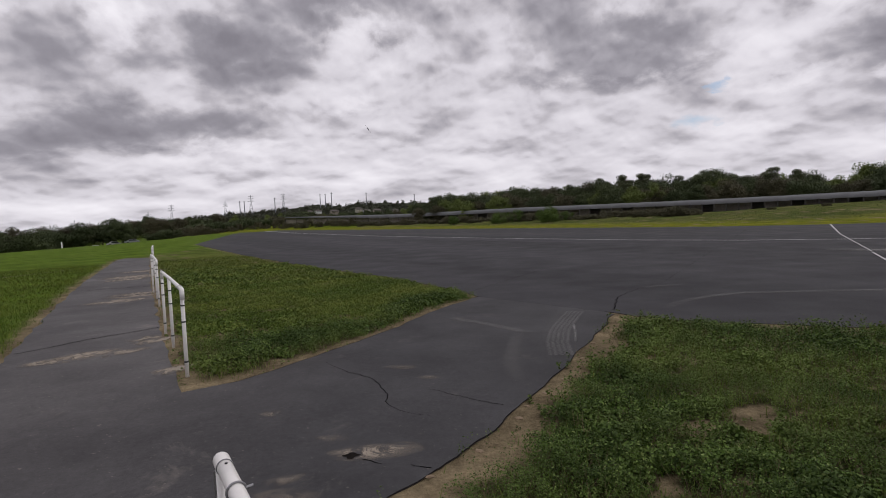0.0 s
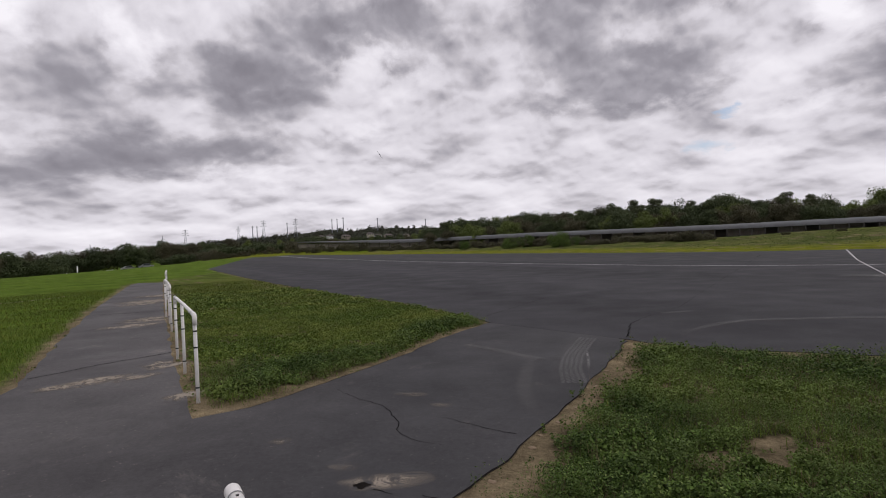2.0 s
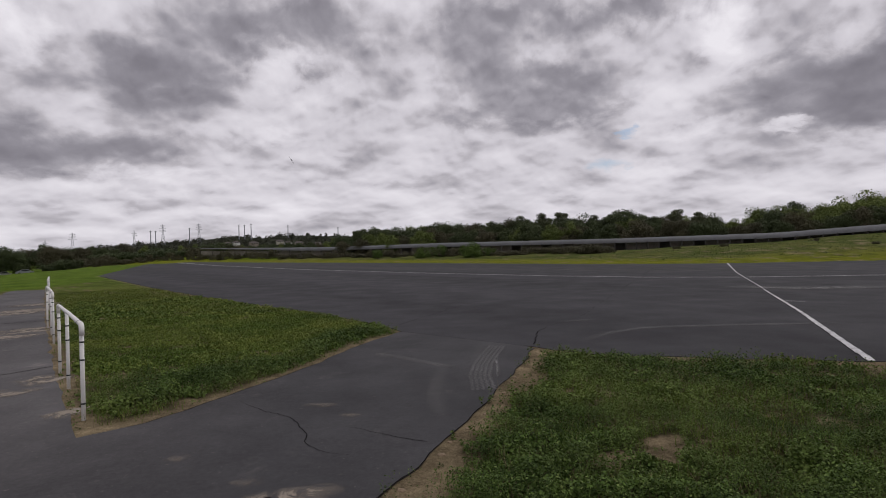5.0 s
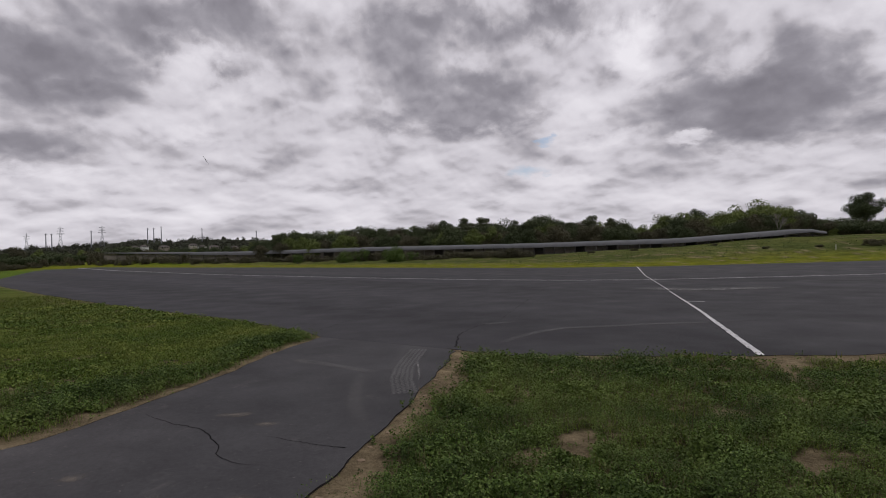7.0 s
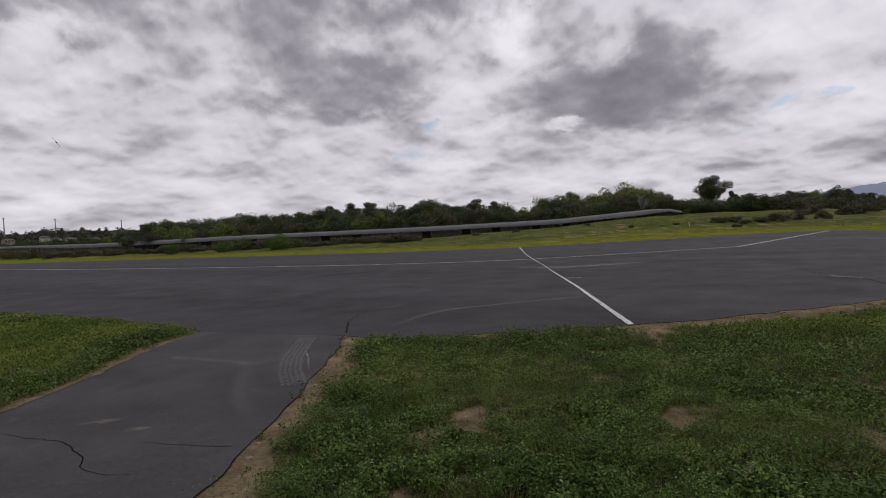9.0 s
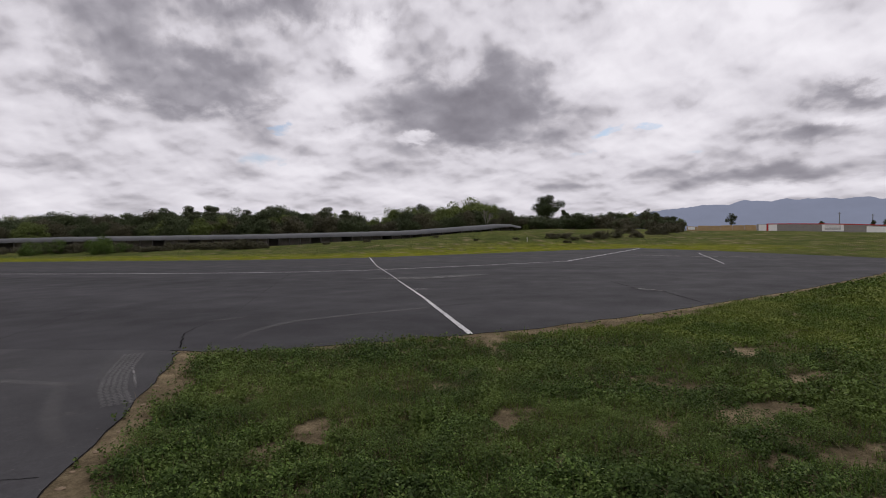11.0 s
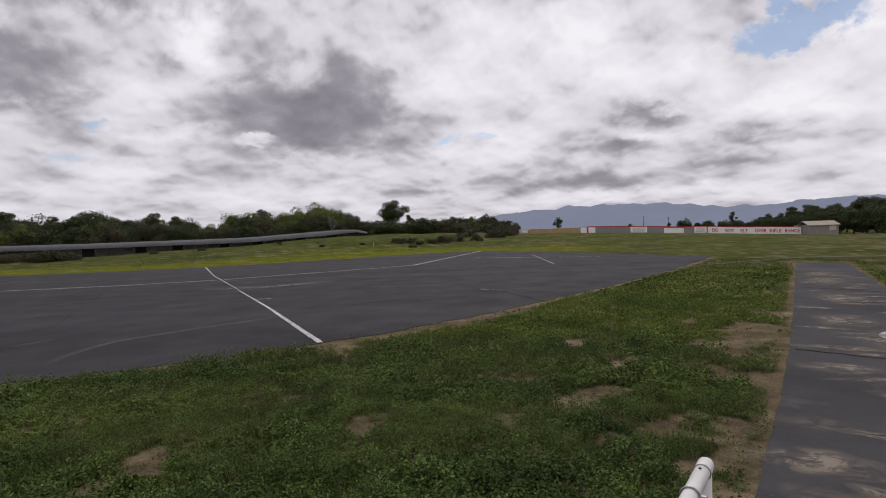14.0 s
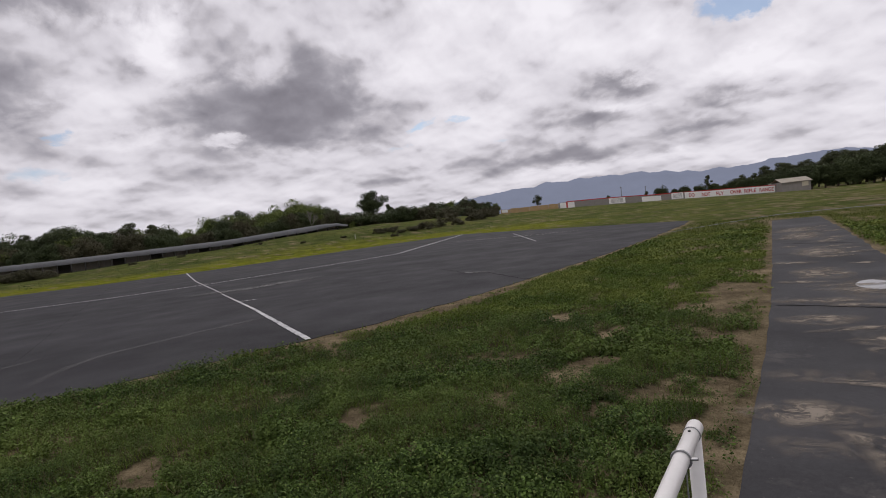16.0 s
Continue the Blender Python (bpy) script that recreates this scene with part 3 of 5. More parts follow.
def bare_tree(height, seed):
    rng = random.Random(seed)
    bm = bmesh.new()

    def limb(p, d, ln, r, depth):
        q = p + d * ln
        tube(bm, [p, (p + q) / 2 + Vector((rng.uniform(-1, 1), rng.uniform(-1, 1), 0)) * ln * 0.06, q], [r, r * 0.8, r * 0.6], 5, False)
        if depth:
            for _ in range(4):
                dd = (d + Vector((rng.uniform(-1, 1), rng.uniform(-1, 1), rng.uniform(-0.1, 0.5))) * 0.55).normalized()
                limb(p + d * ln * rng.uniform(0.55, 1.0), dd, ln * 0.68, r * 0.55, depth - 1)

    limb(Vector((0, 0, -0.3)), Vector((0, 0, 1)), height * 0.34, 0.075, 4)
    e = tagged(new("bare_tree"), "leafless pale grey tree with fine branches", "tree", "distant trees")
    part("branches", bm, simple("pale_bark", (0.22, 0.20, 0.18), 0.9), e)
    return e


def settle(ob, az, d, scale=1.0, turn=None, rng=random):
    x, y = polar(az, d)
    ob.matrix_basis = pose(x, y, gz(x, y) - 0.05, 0, 0, rng.uniform(0, 360) if turn is None else turn)
    ob.scale = (scale,) * 3 if not hasattr(scale, "__len__") else scale
    return ob


def put_copy(ob, az, d, scale, rng):
    c = copy_thing(ob, pose(0, 0, 0))
    return settle(c, az, d, scale, None, rng)


M_T1 = leaf_material("oak_leaves", (0.046, 0.060, 0.027), (0.080, 0.099, 0.041), patch=0.05)
M_T2 = leaf_material("willow_leaves", (0.095, 0.122, 0.034), (0.165, 0.200, 0.054), patch=0.05)
M_T3 = leaf_material("eucalyptus_leaves", (0.060, 0.070, 0.036), (0.098, 0.110, 0.054), patch=0.05)
M_T4 = leaf_material("olive_brown_brush", (0.058, 0.056, 0.032), (0.105, 0.096, 0.056), patch=0.1)
M_T5 = leaf_material("spring_green_leaves", (0.05, 0.085, 0.018), (0.095, 0.14, 0.03), patch=0.1)

rng = random.Random(7)
OAKS = [make_tree("oak_tree", "dark green broad tree in a dense row", 8, 6 + 0.6 * i, M_T1, 20 + i, 0.05, 40, 330, 0.135) for i in range(5)]
WILLOWS = [make_tree("willow_tree", "light green rounded willow tree", 8, 7, M_T2, 40 + i, 0.04, 38, 330, 0.13) for i in range(3)]
EUCS = [make_tree("eucalyptus_tree", "tall thin grey-green tree with gaps in its crown", 10, 4.4, M_T3, 60 + i, 0.12, 30, 300, 0.115) for i in range(3)]
BROWNS = [make_tree("thicket_tree", "olive-brown tree with thin spring foliage", 8, 8, M_T4, 70 + i, 0.03, 36, 280, 0.12) for i in range(3)]
PROTO = OAKS + WILLOWS + EUCS + BROWNS

# top of the tree row as bearing and slope above the eye
SKYLINE = np.array([(60, 0.012), (42, 0.012), (36, 0.010), (34, 0.013), (30, 0.015), (28, 0.019), (25, 0.0145), (23, 0.0135), (20, 0.020), (8, 0.022), (2, 0.029), (-0.8, 0.043), (-3, 0.040), (-5, 0.043), (-9, 0.045), (-10.5, 0.047), (-12.5, 0.042), (-15.8, 0.052), (-18, 0.050),
                    (-20.6, 0.055), (-23, 0.047), (-26.2, 0.057), (-28, 0.046), (-30.3, 0.052), (-32.3, 0.046), (-34, 0.039), (-36.4, 0.034), (-37.2, 0.052), (-39, 0.053), (-41, 0.050), (-44.2, 0.065), (-46, 0.055), (-48.7, 0.043), (-50, 0.029), (-55.7, 0.0286), (-58.8, 0.033), (-61.4, 0.034), (-64, 0.024)])
used = set()


def grow(kinds, az, d, h):
    """A tree of that height; the first of each model stands itself, the rest are copies."""
    ob = rng.choice(kinds)
    base = {"oak_tree": 8.0, "willow_tree": 8.0, "eucalyptus_tree": 10.0, "thicket_tree": 8.0}[ob.name.split(".")[0]]
    s = h / base
    sc = (s * rng.uniform(0.95, 1.35), s * rng.uniform(0.95, 1.35), s)
    if ob.name not in used:
        used.add(ob.name)
        return settle(ob, az, d, sc, None, rng)
    return put_copy(ob, az, d, sc, rng)


def row_top(az):
    return 1.12 * float(np.interp(-az, -SKYLINE[:, 0], SKYLINE[:, 1]))


# rear row carries the skyline
az = 2.5
while az > -65:
    d = rng.uniform(132, 152) if az > -50 else rng.uniform(172, 200)
    x, y = polar(az, d)
    thin = rng.random() < 0.07
    top = 1.65 + row_top(az) * d * (rng.uniform(1.05, 1.2) if thin else rng.choice((0.84, 0.90, 0.95, 0.98, 1.0, 1.02)))
    grow(EUCS if thin else WILLOWS if (-47 < az < -38 or -36 < az < -30) and rng.random() < 0.65 else OAKS if rng.random() < 0.82 else WILLOWS + BROWNS, az, d, max(2.5, top - gz(x, y)))
    az -= rng.uniform(0.55, 1.0)
# lower row in front closes the gaps
az = 20.0
while az > -62:
    d = rng.uniform(114, 126) if az > -50 else rng.uniform(150, 165)
    if az > 3:
        d = rng.uniform(180, 220)
    x, y = polar(az, d)
    top = 1.65 + row_top(az) * d * rng.uniform(0.55, 0.85)
    grow(OAKS + WILLOWS[:2] + BROWNS, az, d, max(2.0, top - gz(x, y)))
    az -= rng.uniform(0.7, 1.2)
# the row behind the sunken field
az = 46.0
while az > 21:
    d = rng.uniform(208, 235)
    x, y = polar(az, d)
    top = 1.65 + float(np.interp(-az, -SKYLINE[:, 0], SKYLINE[:, 1])) * d * rng.uniform(1.1, 1.45)
    grow(OAKS + EUCS + BROWNS if az > 34 else OAKS + BROWNS, az, d, max(3.0, top - gz(x, y)))
    az -= rng.uniform(0.55, 1.0)


# ---- paint, cracks and dust on the asphalt ----
def ribbon(name, pts, widths, z, mat, label, category, wobble=0.0, step=0.12, seed=0.0, follow=False):
    """A thin flat band along a polyline."""
    line = []
    for a, b in zip(pts, pts[1:]):
        n = max(1, int(math.dist(a, b) / step))
        line += [(a[0] + (b[0] - a[0]) * i / n, a[1] + (b[1] - a[1]) * i / n) for i in range(n)]
    line.append(pts[-1])
    bm = bmesh.new()
    prev = None
    for i, (x, y) in enumerate(line):
        a, b = line[max(0, i - 1)], line[min(len(line) - 1, i + 1)]
        dx, dy = b[0] - a[0], b[1] - a[1]
        ln = math.hypot(dx, dy) or 1
        nx, ny = -dy / ln, dx / ln
        t = i / max(1, len(line) - 1)
        w = float(np.interp(t, np.linspace(0, 1, len(widths)), widths)) / 2
        o = wobble * (noise.noise((x * 6, y * 6, seed)) + 0.5 * noise.noise((x * 21, y * 21, seed + 1)))
        w1, w2 = w * (1 + 0.5 * noise.noise((x * 9, y * 9, seed + 3)) * (wobble > 0)), w * (1 + 0.5 * noise.noise((x * 9, y * 9, seed + 5)) * (wobble > 0))
        zz = z + (gz(x, y) if follow else 0)
        pair = (bm.verts.new((x + nx * (o + w1), y + ny * (o + w1), zz)), bm.verts.new((x + nx * (o - w2), y + ny * (o - w2), zz)))
        if prev:
            bm.faces.new((prev[0], prev[1], pair[1], pair[0]))
        prev = pair
    ob = part(name, bm, mat)
    for f in ob.data.polygons:
        if f.normal.z < 0:
            f.flip()
    return tagged(ob, label, category, kind="structure")


def worn_paint():
    """White paint, worn through to the asphalt in specks."""
    m, nt, b = material("worn_line_paint", 0.85, 0.3)
    hole = rmp(nt, nz(nt, 14, 6, 0.7), [(0.36, 1.0), (0.47, 0.0)])
    c = mixc(nt, hole, rmp(nt, nz(nt, 3, 4), [(0.3, (0.42, 0.42, 0.43)), (0.7, (0.62, 0.62, 0.62))]), (0.10, 0.10, 0.10))
    nt.links.new(c, b.inputs["Base Color"])
    return m


def dust_material():
    """Pale dust that thins out through speckles."""
    m, nt, b = material("pale_dust", 0.97, 0.1)
    b.inputs["Base Color"].default_value = (0.25, 0.215, 0.178, 1)
    a = nt.nodes.new("ShaderNodeMath")
    a.operation, a.use_clamp = "MULTIPLY", True
    links(nt, (attr(nt, "cover"), a.inputs[0]), (rmp(nt, nz(nt, 4.5, 9, 0.80, 0.8), [(0.44, 0.0), (0.56, 1.0)]), a.inputs[1]), (a.outputs[0], b.inputs["Alpha"]))
    return m


def tread_material():
    m, nt, b = material("grey_tyre_dust", 0.97, 0.1)
    b.inputs["Base Color"].default_value = (0.16, 0.156, 0.156, 1)
    a = nt.nodes.new("ShaderNodeMath")
    a.operation, a.use_clamp = "MULTIPLY", True
    links(nt, (attr(nt, "cover"), a.inputs[0]), (rmp(nt, nz(nt, 4, 7, 0.75, 0.4), [(0.28, 0.15), (0.6, 1.0)]), a.inputs[1]), (a.outputs[0], b.inputs["Alpha"]))
    return m


M_PAINT, M_PALE, M_TREAD = worn_paint(), dust_material(), tread_material()
EDGE_LINE = [(-40, 126), (-21.5, 84), (-7, 55), (-2, 46.5), (4.6, 36), (9.5, 29), (13.1, 25.0), (16.3, 22.9), (22.4, 20.9), (27.2, 19.7), (49.9, 27.9)]
ribbon("edge_line", EDGE_LINE, [0.4, 0.3, 0.2, 0.15, 0.14, 0.14, 0.17], 0.026, M_PAINT, "thin worn white line along the runway's far side", "marking", step=0.5)
ribbon("centre_line", [(6.5, 6.62), (9.6, 11.6), (12.75, 16.9)], [0.105, 0.072, 0.045], 0.030, M_PAINT, "broad worn white stripe across the runway", "marking", 0.004)
ribbon("centre_line", [(13.0, 17.25), (18.3, 26.2), (25.2, 37.0)], [0.035, 0.055, 0.10], 0.030, M_PAINT, "faded end of a white stripe across the runway", "marking", 0.02)
ribbon("tick_line", [(10.75, 13.6), (11.15, 13.25)], [0.06], 0.030, M_PAINT, "short white tick beside the stripe", "marking")
ribbon("end_line", [(35.9, 20.5), (35.2, 15.2), (35.8, 11.3)], [0.08], 0.030, M_PAINT, "thin white line near the runway's end", "marking", step=0.5)
ribbon("end_tick", [(40.5, 18.1), (28.0, 11.25)], [0.05], 0.034, M_PAINT, "slanting white line near the runway's end", "marking", step=0.5)
CRACKS = [([(-1.42, 6.5), (-1.1, 6.07), (-0.9, 5.89), (-0.74, 5.67), (-0.6, 5.24), (-0.57, 5.01), (-0.45, 4.77), (-0.32, 4.68), (-0.17, 4.58)], [0.003, 0.006, 0.009, 0.007, 0.002]),
          ([(-0.23, 5.35), (0.04, 5.12), (0.22, 4.95), (0.46, 4.79)], [0.002, 0.005, 0.007, 0.007]), ([(-0.61, 3.81), (-0.47, 3.73)], [0.012, 0.004]), ([(-0.28, 3.69), (-0.14, 3.63)], [0.004, 0.01])]
CRACKS += [([(-5.93, 7.67), (-5.69, 8.03), (-5.45, 8.5), (-5.1, 8.87), (-4.76, 9.3)], [0.02, 0.025]), ([(8.7, 0.13), (8.59, -0.36), (8.41, -1.0), (8.3, -1.7)], [0.03]), ([(17.3, 0.11), (16.45, -1.5)], [0.04]),
          ([(2.69, 9.1), (3.14, 10.36), (3.51, 10.92), (3.86, 11.36)], [0.016, 0.012, 0.006]), ([(12.66, 5.2), (12.85, 5.6), (14.6, 7.4), (14.95, 8.4), (16.6, 10.3)], [0.02, 0.02, 0.02, 0.01]), ([(-9.9, 15.6), (-8.3, 16.1)], [0.03]), ([(3.86, 11.36), (4.76, 12.31), (7.0, 16.0), (9.81, 20.57), (18.35, 34.48)], [0.004, 0.005, 0.008, 0.012]), ([(0.62, 12.18), (1.9, 14.51), (3.2, 16.8)], [0.008, 0.005])]
for i, (pts, w) in enumerate(CRACKS):
    ribbon("crack", pts, w, 0.0245 if i in (7, 8, 10, 11) else 0.019, M_CRACK, "dark crack in the asphalt", "crack", 0.03, 0.03, i)


# open joints where the asphalt breaks off at the soil
for i, (pts, w) in enumerate(((R_CE[8:], [0.006, 0.016, 0.007, 0.015, 0.005, 0.017, 0.005]), (R_CW, [0.006, 0.013, 0.004, 0.008]))):
    # the shadowed gap is laid on as a flat strip of dark soil colour
    ribbon("crack", pts, w, 0.0182, M_SEAM, "dark open joint along the broken edge of the asphalt", "crack", 0.01, 0.05, 40 + i)


def smear(name, cx, cy, ra, rb, turn, z, mat, label, strength=1.0):
    """A thin stain that fades towards its edge."""
    rings, seg = 7, 28
    v, c = [(0, 0)], [strength]
    for r in range(1, rings + 1):
        for k in range(seg):
            a, t = 2 * math.pi * k / seg, r / rings
            w = 1 + 0.3 * noise.noise((cx + math.cos(a) * 1.3, cy + math.sin(a) * 1.3, 4.0))
            v.append((math.cos(a) * t * ra * w, math.sin(a) * t * rb * w))
            c.append(strength * (1 - t) ** 0.8)
    tri = [(0, 1 + k, 1 + (k + 1) % seg) for k in range(seg)]
    for r in range(rings - 1):
        for k in range(seg):
            a, b = 1 + r * seg + k, 1 + r * seg + (k + 1) % seg
            tri += [(a, a + seg, b + seg), (a, b + seg, b)]
    ct, st = math.cos(turn), math.sin(turn)
    me = fast_mesh(name, [(cx + x * ct - y * st, cy + x * st + y * ct, z) for x, y in v], tri)
    me.attributes.new("cover", "FLOAT", "POINT").data.foreach_set("value", np.array(c, np.float32))
    return tagged(place_mesh(name, me, mat), label, "stain", kind="structure")


def swipe(name, pts, width, z, mat, label, strength=1.0):
    """A dusty band that fades to both sides and ends."""
    line = []
    for a, b in zip(pts, pts[1:]):
        n = max(1, int(math.dist(a, b) / 0.15))
        line += [(a[0] + (b[0] - a[0]) * i / n, a[1] + (b[1] - a[1]) * i / n) for i in range(n)]
    line.append(pts[-1])
    v, c, q = [], [], []
    for i, (x, y) in enumerate(line):
        a, b = line[max(0, i - 1)], line[min(len(line) - 1, i + 1)]
        ln = math.dist(a, b) or 1
        nx, ny = -(b[1] - a[1]) / ln, (b[0] - a[0]) / ln
        e = min(1, 4 * min(i, len(line) - 1 - i) / len(line) + 0.1)
        for k, s in ((-1, 0.0), (-0.5, 0.8), (0, 1.0), (0.5, 0.7), (1, 0.0)):
            v.append((x + nx * k * width / 2, y + ny * k * width / 2, z))
            c.append(s * e * strength)
        if i:
            for k in range(4):
                o = 5 * (i - 1) + k
                q.append((o, o + 1, o + 6, o + 5))
    me = fast_mesh(name, v, q)
    me.attributes.new("cover", "FLOAT", "POINT").data.foreach_set("value", np.array(c, np.float32))
    return tagged(place_mesh(name, me, mat), label, "stain", kind="structure")


DUST = [(-0.55, 3.93, 0.34, 0.16, 0.1), (-4.85, 7.42, 0.55, 0.22, 0.7), (-4.25, 8.25, 0.4, 0.22, 0.9), (-7.5, 13.0, 0.9, 0.4, 0.6), (-7.6, 13.9, 0.8, 0.4, 0.6), (-3.15, 6.5, 0.3, 0.2, 1.0), (-10.6, 19.5, 1.2, 1.0, 0.6), (4.6, -0.09, 0.36, 0.45, 0), (5.5, -0.1, 0.2, 0.35, 0), (5.57, -0.55, 0.18, 0.28, 0), (4.0, -0.12, 0.2, 0.3, 0), (6.75, -0.85, 0.3, 0.4, 0), (7.75, -0.3, 0.3, 0.5, 0), (10.0, -1.1, 1.0, 0.6, 0), (11.6, -0.5, 0.8, 0.5, 0), (15.0, -0.6, 1.2, 0.6, 0)]
DUST += [(19.5, -0.4, 1.6, 0.6, 0), (22.0, -0.3, 1.2, 0.7, 0), (3.9, -0.6, 0.3, 0.3, 0), (-1.05, 3.3, 0.25, 0.15, 0), (-0.9, 4.2, 0.12, 0.1, 0), (-0.2, 5.7, 0.14, 0.1, 0), (-4.95, 7.18, 0.5, 0.22, 0.5), (-4.3, 7.55, 0.35, 0.18, 0.9), (-4.5, 8.4, 0.3, 0.2, 0.9), (-10.4, 18.5, 0.9, 0.5, 0.6), (-7.8, 14.3, 0.7, 0.4, 0.6), (-11.6, 21.9, 1.0, 0.7, 0.6), (-1.54, 4.81, 0.12, 0.1, 0), (-1.08, 3.54, 0.14, 0.08, 0.5), (-0.52, 6.15, 0.2, 0.12, 0), (-2.45, 6.71, 0.3, 0.16, 0.8)]
for i, row in enumerate(DUST):
    smear("dust_patch", *row, 0.0175 + 0.00012 * i, M_PALE, "pale dried mud dust on the asphalt", 2.0 if row[0] < -3.0 else 1.3 if row[2] > 0.25 else 0.6)
rd = random.Random(12)
for i in range(34):
    x = 4.2 + i * 0.56 + rd.uniform(-0.3, 0.3)
    smear("dust_patch", x, rd.uniform(-1.3, 0.0), rd.uniform(0.06, 0.18) * (1 + 0.04 * i), rd.uniform(0.20, 0.65), rd.uniform(-0.3, 0.3), 0.0215 + 0.00006 * i, M_PALE, "thin pale streak of dried mud across the path", 1.2)
swipe("tyre_mark", [(3.41, 8.91), (3.91, 9.55), (4.55, 10.01), (5.27, 10.3), (7.0, 10.1), (9.5, 9.6)], 0.28, 0.0240, M_TREAD, "pale curved tyre track on the runway", 0.55)
swipe("tyre_mark", [(2.2, 9.5), (1.86, 8.75), (1.60, 7.95), (1.42, 7.15), (1.2, 6.2)], 0.55, 0.0243, M_TREAD, "pale curved tyre tread print", 0.3)
swipe("tyre_mark", [(1.84, 8.2), (1.72, 7.6), (1.58, 6.95)], 0.05, 0.0246, M_TREAD, "thin pale tyre track")
swipe("tyre_mark", [(-0.04, 9.19), (0.5, 8.54), (1.05, 7.76), (1.4, 7.6)], 0.25, 0.0190, M_TREAD, "pale dusty swipe across the crossing", 0.5)
swipe("tyre_mark", [(1.05, 7.9), (0.86, 7.2), (0.68, 6.2), (0.68, 5.3)], 0.24, 0.0193, M_TREAD, "faint dusty swipe", 0.35)
swipe("tyre_mark", [(15.1, 8.7), (14.9, 8.2), (14.75, 7.2)], 0.35, 0.0250, M_TREAD, "pale dusty swipe on the runway")
swipe("tyre_mark", [(4.0, 11.6), (4.9, 11.7)], 0.3, 0.0253, M_TREAD, "small pale scuff on the runway", 0.4)
swipe("tyre_mark", [(12.6, 18.8), (13.9, 17.0), (15.2, 16.6), (17.0, 16.2)], 1.5, 0.0256, M_TREAD, "pale dusty patch on the runway", 0.9)


def tread_print():
    """The print of a lugged tyre: long grooves with slanting bars between them."""
    arc = [(2.10, 9.10), (1.84, 8.45), (1.58, 7.75), (1.40, 7.05), (1.30, 6.30)]
    pts = []
    for a, b in zip(arc, arc[1:]):
        pts += [Vector((*a, 0)).lerp(Vector((*b, 0)), k / 22) for k in range(22)]
    bm = bmesh.new()
    for i, p in enumerate(pts[:-1]):
        d = (pts[i + 1] - p).normalized()
        nrm = Vector((-d.y, d.x, 0))
        for lane in (-0.15, -0.09, -0.03, 0.03, 0.09):
            c = p + nrm * (lane + 0.01 * math.sin(i * 1.7 + lane * 20)) + Vector((0, 0, 0.0252))
            u, w = (nrm + d * (0.4 if i % 2 else -0.4)).normalized() * 0.024, d * 0.009
            bm.faces.new([bm.verts.new(c + q) for q in (-u - w, u - w, u + w, -u + w)])
    ob = part("tread_print", bm, simple("faint_tread_dust", (0.105, 0.102, 0.103), 0.95, 0.45, 1.5))
    return tagged(ob, "pale print of a lugged tyre on the asphalt", "stain", kind="structure")


tread_print()
rs = np.random.default_rng(5)
edge = [(0.1, 3.9), (0.46, 4.5), (0.8, 5.1), (1.03, 5.5), (1.4, 6.25), (1.74, 6.95), (2.1, 7.7), (2.6, 8.78), (-0.2, 3.55), (0.6, 4.78)]
for i, (x, y) in enumerate(edge):
    bm = bmesh.new()
    bmesh.ops.create_icosphere(bm, subdivisions=1, radius=0.016 + 0.018 * rs.random())
    for v in bm.verts:
        v.co = Vector((v.co.x * 1.3, v.co.y * 0.9, v.co.z * 0.35)) * (0.8 + 0.5 * rs.random())
    ob = tagged(part("stone", bm, M_SOIL), "pale broken chip at the edge of the asphalt", "stone", "chips along the asphalt")
    ob.matrix_basis = pose(x + 0.04 + 0.05 * rs.random(), y - 0.03, 0.012, 0, 0, 360 * rs.random())
bm = bmesh.new()
vs = [bm.verts.new((-0.70 + 0.055 * math.cos(a) * (1 + 0.45 * math.sin(3 * a)), 3.87 + 0.045 * math.sin(a) * (1 + 0.4 * math.cos(4 * a)), 0.0205)) for a in (k * 0.4488 for k in range(14))]
bm.faces.new(vs)
tagged(part("pothole", bm, M_SEAM), "small dark pothole in the asphalt", "pothole", kind="structure")
m_water, nt, b = material("puddle_water", 0.03, 0.6)
b.inputs["Base Color"].default_value = (0.03, 0.03, 0.03, 1)
bm = bmesh.new()
vs = [bm.verts.new((10.17 + 0.40 * math.cos(a) * (1 + 0.15 * math.sin(2 * a + 1)), -1.10 + 0.24 * math.sin(a), 0.0212)) for a in (k * 0.3142 for k in range(20))]
bm.faces.new(vs)
tagged(part("puddle", bm, m_water), "shallow rain puddle that mirrors the sky on the path", "puddle", kind="structure")
# sandy track across the far end of the path and a worn trail in the field
ribbon("trail", [(26, 4.4), (31, 1.6), (33.0, 0.2), (33.5, -3.0), (33, -8)], [0.25, 0.4, 0.5, 0.6], 0.02, M_DUST, "sandy track across the end of the path", "trail", 0.3, 0.3)
ribbon("trail", [(-21, 19.5), (-17.0, 21.6), (-16.4, 24.5)], [0.25, 0.3, 0.1], 0.012, M_SOIL, "thin bare trail in the grass", "trail", 0.15, 0.3)


# ---- weeds and grass ----
ALL_ASPHALT = [RUNWAY, WAY]


def on_grass(x, y):
    ok = np.ones(len(x), bool)
    for poly in ALL_ASPHALT:
        ok &= ~inside(poly, x, y)
    return ok


